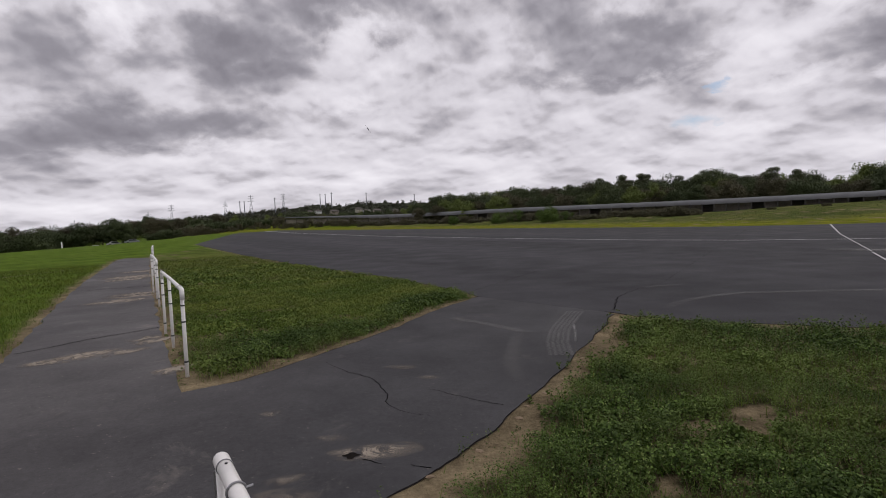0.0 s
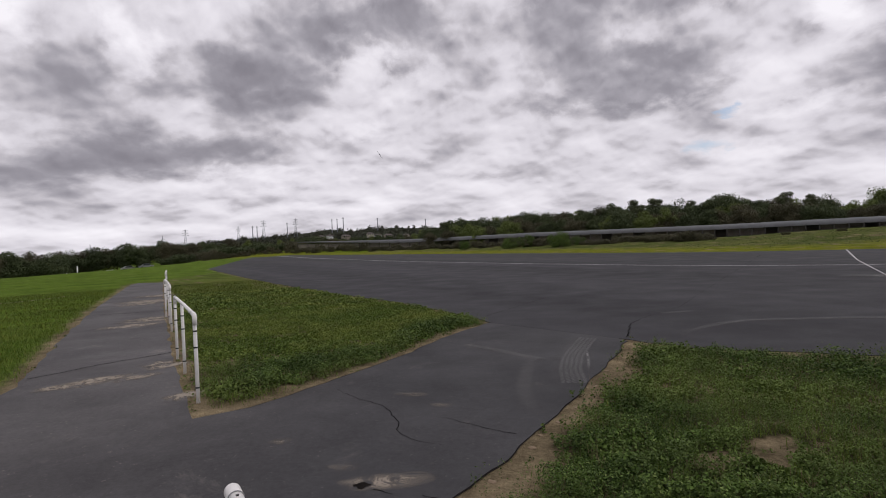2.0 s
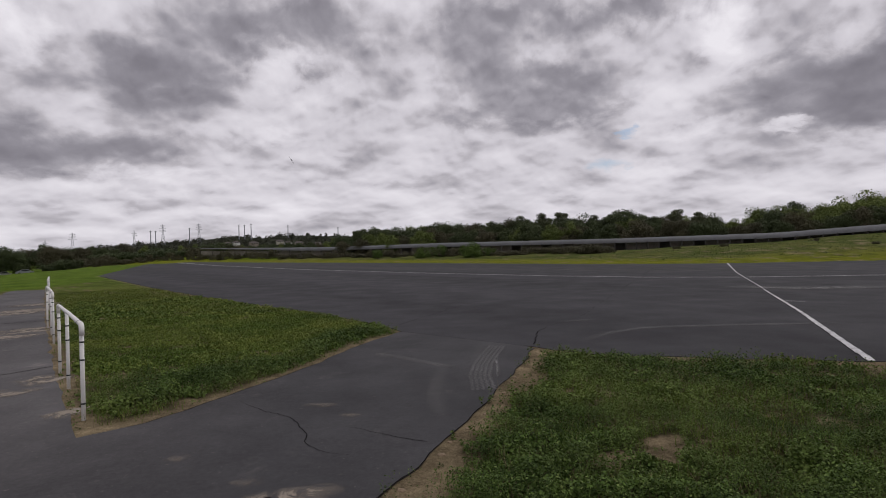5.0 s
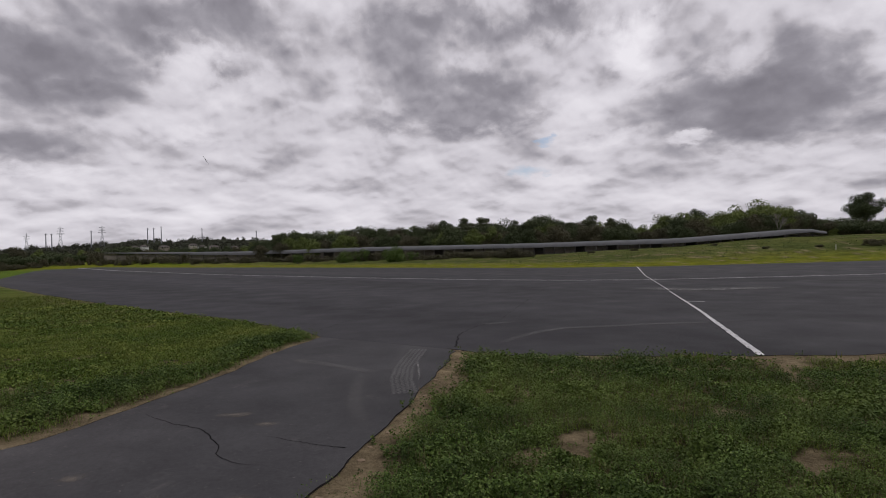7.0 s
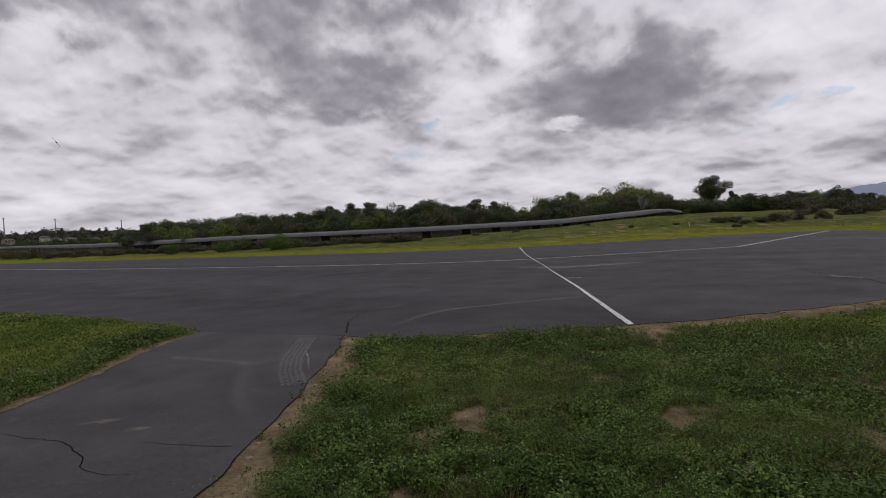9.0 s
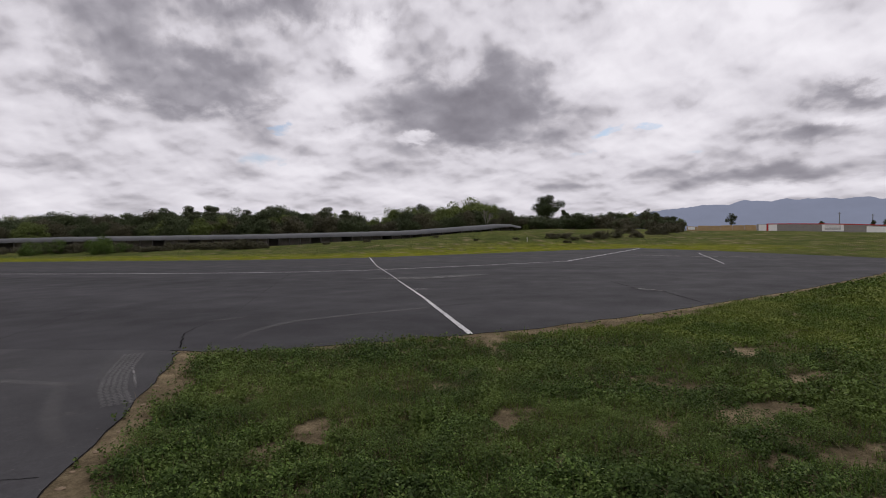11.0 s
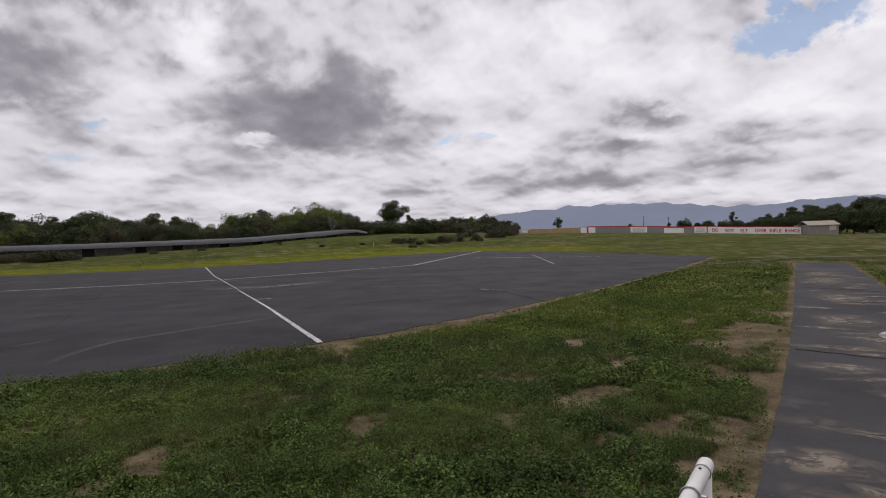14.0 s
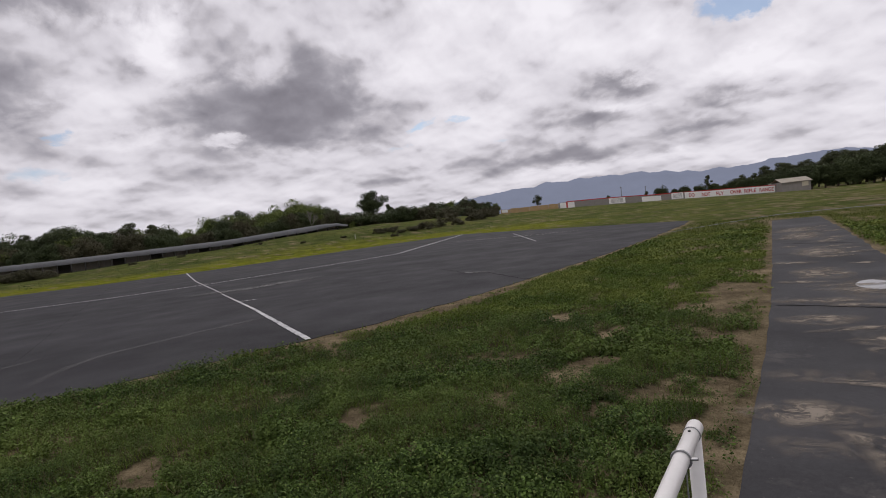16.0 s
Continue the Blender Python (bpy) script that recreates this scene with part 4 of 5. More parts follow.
def scatter(r0, r1, density, rs, az0=-108.0, az1=50.0):
    """Random places in a ring of the plan that lie on open ground."""
    n = int(density * math.pi * (r1 * r1 - r0 * r0) * (az1 - az0) / 360)
    r = np.sqrt(rs.random(n) * (r1 * r1 - r0 * r0) + r0 * r0)
    a = np.radians(az0 + rs.random(n) * (az1 - az0))
    x, y = -np.sin(a) * r, np.cos(a) * r
    k = on_grass(x, y)
    return x[k], y[k]


def weed_patch(name, label, r0, r1, density, leaves, size, tall, mat, seed, az=(-108.0, 50.0), clear=0.0, thin=0.0, along=0.0):
    rs = np.random.default_rng(seed)
    x, y = scatter(r0, r1, density, rs, *az)
    lush = value_noise(x, y, 0.9, 5) * 0.4 + value_noise(x, y, 2.7, 6) * 0.3 + value_noise(x, y, 6.5, 7) * 0.3
    keep = rs.random(len(x)) > np.clip(bare(x, y) * 1.05 + np.clip(0.46 - lush, 0, 1) * 3.2, 0, 0.985)
    keep &= ~west_field(x, y) | (rs.random(len(x)) < thin)
    keep &= line_distance(FAR, x, y) > clear * (0.6 + 0.8 * value_noise(x, y, 0.3, 4))
    if along:
        keep &= line_distance(CROSS_W, x, y) < along * (0.4 + 1.4 * value_noise(x, y, 1.1, 15))
    x, y, lush = x[keep], y[keep], lush[keep]
    h = tall * (1 + 0.9 * np.clip(1 - line_distance(CROSS_W, x, y) / 1.1, 0, 1)) * (0.15 + 0.4 * lush + 2.3 * value_noise(x, y, 4.2, 14) ** 2.0) * (0.6 + 0.6 * rs.random(len(x)))
    n = len(x) * leaves
    X, Y, Hh = (np.repeat(q, leaves) for q in (x, y, h))
    ang, rad = rs.random(n) * 6.283, np.sqrt(rs.random(n)) * size * 2.6
    up = rs.random(n)
    p = np.stack([X + np.cos(ang) * rad, Y + np.sin(ang) * rad, land(X, Y) + 0.004 + Hh * up], 1)
    tilt = 0.25 + 0.9 * rs.random(n)
    d = np.stack([np.cos(ang) * tilt, np.sin(ang) * tilt, np.ones(n)], 1) + rs.normal(size=(n, 3)) * 0.25
    v, q = leaves_at(p, d / np.linalg.norm(d, axis=1)[:, None], np.repeat(0.55 + 0.95 * value_noise(x, y, 2.1, 12) ** 1.5, leaves) * size * (0.6 + 0.8 * rs.random(n)), rs)
    return tagged(place_mesh(name, fast_mesh(name, v, q), mat), label, "weeds", kind="stuff")


def blade_patch(name, label, r0, r1, density, length, width, mat, seed, az=(-108.0, 50.0), only_west=False):
    rs = np.random.default_rng(seed)
    x, y = scatter(r0, r1, density, rs, *az)
    tuft = value_noise(x, y, 1.3, 8)
    keep = rs.random(len(x)) > np.clip(bare(x, y) * 1.0 + np.clip(0.5 - tuft, 0, 1), 0, 0.99)
    if only_west:
        keep &= west_field(x, y)
    x, y = x[keep], y[keep]
    n = len(x)
    a, ln = rs.random(n) * 6.283, length * (0.4 + rs.random(n))
    lean = 0.2 + 0.9 * rs.random(n)
    side = np.stack([-np.sin(a), np.cos(a), np.zeros(n)], 1) * (width / 2)
    base = np.stack([x, y, land(x, y)], 1)
    dirv = np.stack([np.cos(a) * lean, np.sin(a) * lean, np.ones(n)], 1)
    dirv /= np.linalg.norm(dirv, axis=1)[:, None]
    tip = base + dirv * ln[:, None]
    v = np.stack([base - side, base + side, tip + side * 0.2, tip - side * 0.2], 1).reshape(-1, 3)
    return tagged(place_mesh(name, fast_mesh(name, v, np.arange(4 * n).reshape(n, 4)), mat), label, "grass", kind="stuff")


weed_patch("weeds", "low dark green broadleaf weeds beside the asphalt", 0.9, 6.0, 1500, 15, 0.0100, 0.095, M_LEAF, 1)
weed_patch("weeds", "low green broadleaf weeds in the verge", 6.0, 8.5, 900, 11, 0.0125, 0.10, M_LEAF, 11)
weed_patch("weeds", "dense green weeds between path and runway", 8.5, 15.0, 520, 8, 0.016, 0.045, M_VERGE, 2)
weed_patch("weeds", "tall dark green weeds along the edge of the crossing", 5.4, 11.5, 900, 10, 0.016, 0.07, M_LEAF, 13, az=(-8.0, 26.0), along=1.0)
weed_patch("weeds", "short green weeds in the field", 15.0, 24.0, 150, 6, 0.030, 0.05, M_VERGE, 3)
blade_patch("grass", "thin grass blades among the weeds", 2.4, 9.0, 800, 0.08, 0.006, M_GRASS, 6)
blade_patch("grass", "thin grass blades in the field", 9.0, 16.0, 700, 0.07, 0.010, M_GRASS, 7)
blade_patch("grass", "short pale grass blades in the field", 16.0, 32.0, 220, 0.06, 0.016, M_FARGRASS, 8)
weed_patch("grass_tufts", "rough dull green grass tufts on the mound", 40.0, 95.0, 2.4, 4, 0.045, 0.05, M_MOUND, 21, az=(-64.0, 12.0), clear=11.0)
blade_patch("dry_stalks", "pale dry stalks and straw among the weeds", 2.4, 9.0, 420, 0.10, 0.005, M_STRAW, 31)
blade_patch("lawn_grass", "short fresh green grass west of the path", 5.0, 32.0, 160, 0.022, 0.014, M_FIELD, 32, az=(10.0, 50.0), only_west=True)


# ---- white pipe fences ----
def pipe_fence(name, label, pts, posts, height, ties=True, capped=False):
    """A rail on posts of white pipe, with rounded elbows at its ends. pts and posts lie in the plan."""
    e = tagged(new(name), label, "fence", "white pipe fences")
    r = 0.0215
    zc = height - r
    bm = bmesh.new()
    dense = []
    for a, b in zip(pts, pts[1:]):
        dense += [Vector((*a, zc)).lerp(Vector((*b, zc)), k / 6) for k in range(6)]
    dense.append(Vector((*pts[-1], zc)))
    tube(bm, dense, r, 20)
    part("rail", bm, M_PVC, e, smooth=True)
    for end, inner in ((pts[0], pts[1]), (pts[-1], pts[-2])):
        d = (Vector((*inner, 0)) - Vector((*end, 0))).normalized()
        p = Vector((*end, zc))
        side = Vector((-d.y, d.x, 0))
        bm = bmesh.new()
        if capped:
            # a rounded end cap pushed over the rail, held by a turn of wire
            tube(bm, [p + d * q for q in (0.058, 0.054, 0.0, -0.008, -0.014, -0.017)], [0.0218, 0.0232, 0.0232, 0.0205, 0.0145, 0.006], 22)
            part("end_cap", bm, M_PVC, e, smooth=True)
            bm = bmesh.new()
            c = p + d * 0.060
            tube(bm, [c + (r + 0.0012) * (math.cos(a) * side + math.sin(a) * Vector((0, 0, 1))) for a in (2 * math.pi * k / 24 for k in range(25))], 0.0016, 6)
            part("wire_loop", bm, M_STEEL, e, "thin grey wire around the rail")
        else:
            path = [p + d * 0.07, p + d * 0.03] + [p + d * (0.03 - 0.05 * math.sin(a)) - Vector((0, 0, 0.05 - 0.05 * math.cos(a))) for a in (0.4, 0.8, 1.2, 1.57)] + [p - d * 0.02 - Vector((0, 0, 0.11))]
            tube(bm, path, 0.0245, 20)
            part("elbow", bm, M_PVC, e, smooth=True)
        bm = bmesh.new()
        c = p + d * 0.09
        bmesh.ops.create_cone(bm, cap_ends=True, segments=10, radius1=0.0042, radius2=0.0042, depth=0.003, matrix=Matrix.Translation(c + Vector((0, 0, r + 0.001))))
        part("screw_hole", bm, M_BLACK, e)
        bm = bmesh.new()
        c2 = p + d * 0.23
        ring = [c2 + (r + 0.003) * (math.cos(a) * side + math.sin(a) * Vector((0, 0, 1))) for a in (2 * math.pi * k / 24 for k in range(25))]
        tube(bm, ring, 0.003, 6)
        tube(bm, [c2 + side * (r + 0.002) + Vector((0, 0, 0.004)), c2 + side * (r + 0.02) + Vector((0, 0, 0.006))], 0.0042, 8)
        part("clamp", bm, M_STEEL, e, "grey metal hose clamp")
    for x, y in posts:
        bm = bmesh.new()
        tube(bm, [(x, y, -0.15), (x, y, 0.4), (x, y, zc)], r * 0.95, 16)
        post = part("post", bm, M_PVC, e, smooth=True)
        if ties:
            for z in (0.18, 0.62, 0.80):
                bm = bmesh.new()
                tube(bm, [(x, y, z - 0.008), (x, y, z + 0.008)], r + 0.003, 14)
                part("tie", bm, M_BLACK, post, "black tie band")
    return e


def drop_wire(parent, x, y, dx, dy):
    bm = bmesh.new()
    tube(bm, [(x, y, 0.975), (x + dx * 0.3, y + dy * 0.3, 0.6), (x + dx, y + dy, 0.02)], 0.0022, 6)
    part("wire", bm, M_STEEL, parent, "thin grey wire")


station = pipe_fence("pipe_fence", "low white plastic pipe fence around the standing place", [(-0.66, 1.62), (-0.02, 0.53), (0.06, 0.36), (0.22, 0.25), (0.50, 0.235), (1.73, 0.21)],
                     [(-0.645, 1.594), (1.70, 0.211), (0.9, 0.226)], 1.0, False, True)
for x, y in ((1.672, 0.236), (-0.655, 1.555)):
    drop_wire(station, x, y, 0.0, 0.0)
pipe_fence("pipe_fence", "white plastic pipe fence at the edge of the path", [(-2.86, 6.14), (-3.6, 7.43), (-4.36, 8.72)], [(-2.87, 6.16), (-3.75, 7.69), (-4.37, 8.74)], 1.0)
pipe_fence("pipe_fence", "white plastic pipe fence farther along the path", [(-6.0, 11.8), (-6.7, 13.1), (-7.5, 14.5)], [(-6.01, 11.82), (-6.7, 13.1), (-7.51, 14.52)], 1.0)
pipe_fence("pipe_fence", "white plastic pipe fence at the far end of the path", [(-10.1, 19.6), (-10.7, 20.8), (-11.4, 22.2)], [(-10.11, 19.62), (-11.41, 22.22)], 1.0)


# ---- long shade canopy behind the runway ----
M_CLOTH = simple("grey_shade_cloth", (0.135, 0.137, 0.142), 0.95, 0.25, 0.5, spec=0.1, fine=6)
M_DARKWALL = simple("dark_mesh_wall", (0.28, 0.25, 0.22), 0.95, 0.4, 0.4, fine=5)
M_WOOD = simple("weathered_post_and_opening", (0.05, 0.045, 0.04), 0.9, 0.3, 1.0)
CANOPY = np.array([(15.5, 165, 0.0095), (4, 125, 0.0065), (-8, 104, 0.0088), (-25, 92, 0.0082), (-38, 88, 0.0098), (-44, 86, 0.0155), (-47, 86, 0.0182), (-49.0, 86, 0.0168), (-49.5, 86, 0.0125)])


def build_canopy():
    e = tagged(new("shade_canopy"), "long low canopy of grey shade cloth on posts", "canopy")
    az = np.linspace(15.5, -49.5, 66)
    d = np.interp(-az, -CANOPY[:, 0], CANOPY[:, 1])
    top = 1.65 + np.interp(-az, -CANOPY[:, 0], CANOPY[:, 2]) * d
    pts = [Vector((*polar(a, r), t)) for a, r, t in zip(az, d, top)]
    prof = [(-1.5, -0.72), (-1.45, -0.42), (-1.1, -0.17), (-0.5, -0.03), (0.2, 0.0), (0.9, -0.13), (1.4, -0.42), (1.5, -0.72)]
    for i, (p, q) in enumerate(zip(pts, pts[1:])):
        out = Vector((p.x + q.x, p.y + q.y, 0)).normalized()
        sag = 0.02 * math.sin(i * 2.1)
        bm = bmesh.new()
        loops = []
        end = [min(1.0, 0.35 + (len(pts) - 1 - i - f) * 0.2, 0.15 + (i + f) * 0.1) for f in (0, 0.5, 1)]
        for k, c in ((0, p), (0.5, (p + q) / 2 - Vector((0, 0, 0.02 + sag))), (1, q)):
            loops.append([bm.verts.new(c + out * a + Vector((0, 0, b * end[int(2 * k)]))) for a, b in prof])
        for a, b in zip(loops, loops[1:]):
            for k in range(len(prof) - 1):
                bm.faces.new((a[k], a[k + 1], b[k + 1], b[k]))
        f = part("roof_panel", bm, M_CLOTH, e, smooth=True)
        f.data.update()
        bm = bmesh.new()
        x, y = p.x - out.x * 1.4, p.y - out.y * 1.4
        box(bm, x - 0.07, x + 0.07, y - 0.07, y + 0.07, gz(x, y) - 0.2, p.z - 0.6)
        part("post", bm, M_WOOD, e)
        a, b = p + out * 1.45, q + out * 1.45
        bm = bmesh.new()
        za, zb = gz(a.x, a.y) - 0.3, gz(b.x, b.y) - 0.3
        front = [bm.verts.new(v) for v in ((a.x, a.y, za), (b.x, b.y, zb), (b.x, b.y, q.z - 0.7), (a.x, a.y, p.z - 0.7))]
        back = [bm.verts.new(v.co + out * 0.05) for v in front]
        for idx in ((0, 1, 2, 3),):
            bm.faces.new([front[k] for k in idx])
            bm.faces.new([back[k] for k in idx[::-1]])
        for k in range(4):
            bm.faces.new((front[k], back[k], back[(k + 1) % 4], front[(k + 1) % 4]))
        # every few panels are near-black, standing in for shaded openings under the roof
        part("back_panel", bm, M_WOOD if i % 7 in (2, 5) and i > 14 else M_DARKWALL, e)
    return e


build_canopy()

# ---- brush and bushes in front of the canopy ----
BUSHES = [make_bush("brown_bush", "dry olive-brown brush in the grass", 1.3, 2.6, M_T4, 80 + i, 240, 0.052, 16) for i in range(3)]
GREENS = [make_bush("green_bush", "young light green willow bush", 2.4, 3.4, M_T5, 90 + i, 300, 0.058, 20) for i in range(2)]
DARKS = [make_bush("dark_bush", "dense dark olive scrub below the hill", 1.5, 2.8, M_T1, 95 + i, 260, 0.058, 18) for i in range(2)]
seen_bush = set()


def plant(kinds, az, d, s):
    ob = rng.choice(kinds)
    if ob.name not in seen_bush:
        seen_bush.add(ob.name)
        return settle(ob, az, d, s, None, rng)
    return put_copy(ob, az, d, s, rng)


for a, d, s in ((-10.6, 84, 1.0), (-10.0, 86, 0.8), (-5.5, 90, 0.8), (-7.4, 92, 0.85), (-1.0, 95, 0.7), (-12.2, 88, 0.6)):
    plant(GREENS, a, d, s)
az = 24.0
while az > -24:
    d = float(np.interp(-az, [-24, -15, -4, 8, 25], [150, 150, 114, 95, 82])) + rng.uniform(-5, 3)
    plant(BUSHES, az, d, (rng.uniform(0.8, 1.6), rng.uniform(0.8, 1.4), rng.uniform(0.55, 1.05) * (1.5 if az > 8 else 1.0)))
    az -= rng.uniform(0.45, 1.0)
az = 27.0
while az > 11:
    k = rng.uniform(1.6, 2.9)
    plant(BUSHES + DARKS, az, rng.uniform(176, 190), (k * 1.3, k * 1.3, k * 0.9))
    az -= rng.uniform(0.35, 0.7)
az = -48.5
while az > -64.5:
    k = rng.uniform(1.3, 2.4)
    plant(DARKS + DARKS + BUSHES, az, rng.uniform(118, 128) + (20 if az < -57 else 0), (k * 1.3, k * 1.3, k))
    az -= rng.uniform(0.5, 1.0)
for a, d, s in ((-22.0, 80, 1.1), (-22.6, 81, 1.0), (-19.0, 82, 0.6), (-30, 82, 0.35), (-34, 80, 0.35), (-41, 78, 0.3), (-52.5, 76, 0.6), (-53.6, 78, 0.7), (-54.6, 77, 0.5), (-56, 80, 0.7), (-57.2, 82, 0.9), (-58.5, 84, 0.8), (-60.5, 90, 0.9),
                (-59.5, 100, 1.2), (-62, 105, 1.2), (-62.8, 110, 1.4), (-63.8, 120, 1.5), (-54, 70, 0.35), (-49, 72, 0.3), (-45, 70, 0.25)):
    plant(BUSHES, a, d, (s * 1.3, s * 1.3, s))

# single trees that stand out
def lone(ob, az, d, slope, base):
    x, y = polar(az, d)
    s = (1.65 + slope * d - gz(x, y)) / base
    return settle(ob, az, d, s, 20)


pine = make_tree("pine_tree", "tall dark pine with a clumped crown on bare stems", 12, 8.5, M_T1, 101, 0.34, 26, 700, 0.15, 1.15)
lone(pine, -52.0, 150, 0.074, 12)
small_pine = make_tree("pine_tree", "small dark pine beside a taller one", 6, 3.4, M_T1, 102, 0.2, 14, 420, 0.11)
lone(small_pine, -54.0, 150, 0.046, 6)
lone(bare_tree(7, 5), -46.0, 118, 0.062, 7.2)
lone(bare_tree(7, 8), -30.4, 124, 0.060, 7.2)
for i, (a, d, s, h) in enumerate(((-61.4, 150, 0.044, 9), (-62.2, 150, 0.040, 8), (-48.2, 116, 0.045, 7), (-68.6, 200, 0.027, 6), (-84.2, 185, 0.029, 8))):
    t = make_tree("poplar_tree", "slim dark tree with a narrow crown", h, h * (0.7 if i == 3 else 0.38), M_T3, 110 + i, 0.3, 14, 240, 0.10)
    lone(t, a, d, s, h)
az = -74.5
while az > -88:
    if rng.random() < 0.75:
        x, y = polar(az, 230)
        grow(EUCS + OAKS, az, 230, 1.65 + rng.uniform(0.010, 0.020) * 230 - gz(x, y))
    az -= rng.uniform(0.7, 1.4)
az = -86.5
while az > -112:
    x, y = polar(az, 200)
    top = float(np.interp(-az, [86, 88, 90, 92, 100], [0.018, 0.024, 0.036, 0.043, 0.042])) * rng.uniform(0.8, 1.05)
    grow(EUCS, az, rng.uniform(188, 215), 1.65 + top * rng.uniform(0.85, 1.25) * 200 - gz(x, y))
    az -= rng.uniform(0.35, 0.7)
az = -84.5
while az > -112:
    x, y = polar(az, 185)
    top = float(np.interp(-az, [84, 88, 90, 92, 100], [0.010, 0.014, 0.020, 0.028, 0.028])) * rng.uniform(0.8, 1.2)
    grow(OAKS, az, rng.uniform(180, 186), 1.65 + top * 185 - gz(x, y))
    az -= rng.uniform(0.6, 1.0)

# models of trees and bushes that no row took yet join the rear row
for ob in PROTO:
    if ob.name not in used:
        used.add(ob.name)
        settle(ob, rng.uniform(-36, -4), rng.uniform(138, 150), 0.8, None, rng)
for ob in BUSHES + GREENS + DARKS:
    if ob.name not in seen_bush:
        settle(ob, rng.uniform(-20, -4), 92, 0.7, None, rng)


# ---- rifle range wall and sheds ----
M_BLOCK = simple("grey_block", (0.27, 0.25, 0.23), 0.95, 0.15, 1.2, fine=9)
M_TAN = simple("tan_boards", (0.42, 0.29, 0.15), 0.9, 0.2, 0.8, fine=7)
M_RED = simple("red_paint", (0.45, 0.025, 0.022), 0.7, 0.15, 1.5)
M_WHITE = simple("white_sign_paint", (0.85, 0.84, 0.82), 0.7, 0.05, 1.5)
M_TIN = simple("weathered_tin", (0.33, 0.29, 0.23), 0.6, 0.2, 1.0)
M_CREAM = simple("cream_wall", (0.55, 0.50, 0.38), 0.9, 0.12, 1.0)
M_GREYTEXT = simple("faded_grey_writing", (0.32, 0.31, 0.31), 0.8)
WALL_A, WALL_B = Vector((*polar(-64.6, 166), 0)), Vector((*polar(-90.2, 170), 0))


def wall_point(az):
    """Where the line of sight at a bearing meets the wall's line."""
    s = Vector((*polar(az, 1), 0))
    d = WALL_B - WALL_A
    t = (s.x * WALL_A.y - s.y * WALL_A.x) / (s.y * d.x - s.x * d.y)
    return WALL_A + d * t


WALL_DIR = (WALL_B - WALL_A).normalized()
WALL_OUT = Vector((-WALL_DIR.y, WALL_DIR.x, 0))
if WALL_OUT.dot(WALL_A) > 0:
    WALL_OUT = -WALL_OUT


def wall_piece(name, az0, az1, h0, h1, front, back, mat, parent=None, label=""):
    """A slab along the wall's line that follows the fall of the ground."""
    bm = bmesh.new()
    n = max(1, int(abs(az1 - az0) / 2))
    rows = []
    for i in range(n + 1):
        p = wall_point(az0 + (az1 - az0) * i / n)
        g = gz(p.x, p.y)
        rows.append([bm.verts.new(p + WALL_OUT * o + Vector((0, 0, g + h))) for o, h in ((front, h0), (front, h1), (back, h1), (back, h0))])
    for a, b in zip(rows, rows[1:]):
        for k in range(4):
            bm.faces.new((a[k], a[(k + 1) % 4], b[(k + 1) % 4], b[k]))
    bm.faces.new(rows[0][::-1])
    bm.faces.new(rows[-1])
    return part(name, bm, mat, parent, label)


wall = tagged(new("range_wall"), "long low block wall with red coping and painted signs", "wall")
wall_piece("block_wall", -70.6, -89.6, -0.4, 1.70, 0.1, -0.1, M_BLOCK, wall, "grey block wall")
wall_piece("coping", -71.4, -89.6, 1.70, 1.92, 0.13, -0.13, M_RED, wall, "red painted coping")
berm = tagged(new("board_wall"), "tan timber retaining wall beside the range", "wall")
for i in range(6):
    h = 1.45 if i else 1.2
    wall_piece("board", -64.9 - i * 0.95, -65.83 - i * 0.95, -0.4, h + 0.05 * math.sin(i * 3), 0.08, -0.08, M_TAN, berm)


def range_sign(az0, az1, h0, h1, label):
    return tagged(wall_piece("range_sign", az0, az1, h0, h1, 0.16, 0.11, M_WHITE), label, "sign", "signs on the range wall")


def sign_bars(az0, az1, hs, mat):
    for h in hs:
        s = wall_piece("writing_bar", az0, az1, h, h + 0.13, 0.175, 0.162, mat)
        tagged(s, "unreadable line of faded writing on a sign", "writing")


range_sign(-70.75, -71.35, 0.1, 1.62, "blank white panel on the range wall")
range_sign(-71.5, -72.15, 0.1, 1.66, "white panel beside a red post")
tagged(wall_piece("red_post", -71.36, -71.49, 0.0, 1.9, 0.2, 0.11, M_RED), "narrow red painted post", "post")
tagged(wall_piece("range_sign", -65.0, -65.6, 0.35, 1.1, 0.14, 0.09, M_WHITE), "small white sign on tan boards", "sign", "signs on the range wall")
range_sign(-75.4, -76.9, 0.12, 1.66, "white sign with faded writing")
sign_bars(-75.6, -76.7, (0.4, 0.7, 1.0, 1.3), M_GREYTEXT)
range_sign(-78.4, -80.1, 0.0, 1.45, "blank white panel on the range wall")
range_sign(-81.0, -82.02, 0.15, 1.75, "white sign with faded writing")
sign_bars(-81.15, -81.9, (0.5, 0.8, 1.1, 1.4), M_GREYTEXT)
big = range_sign(-82.15, -89.35, 0.02, 1.72, "long white sign with large red capital letters")


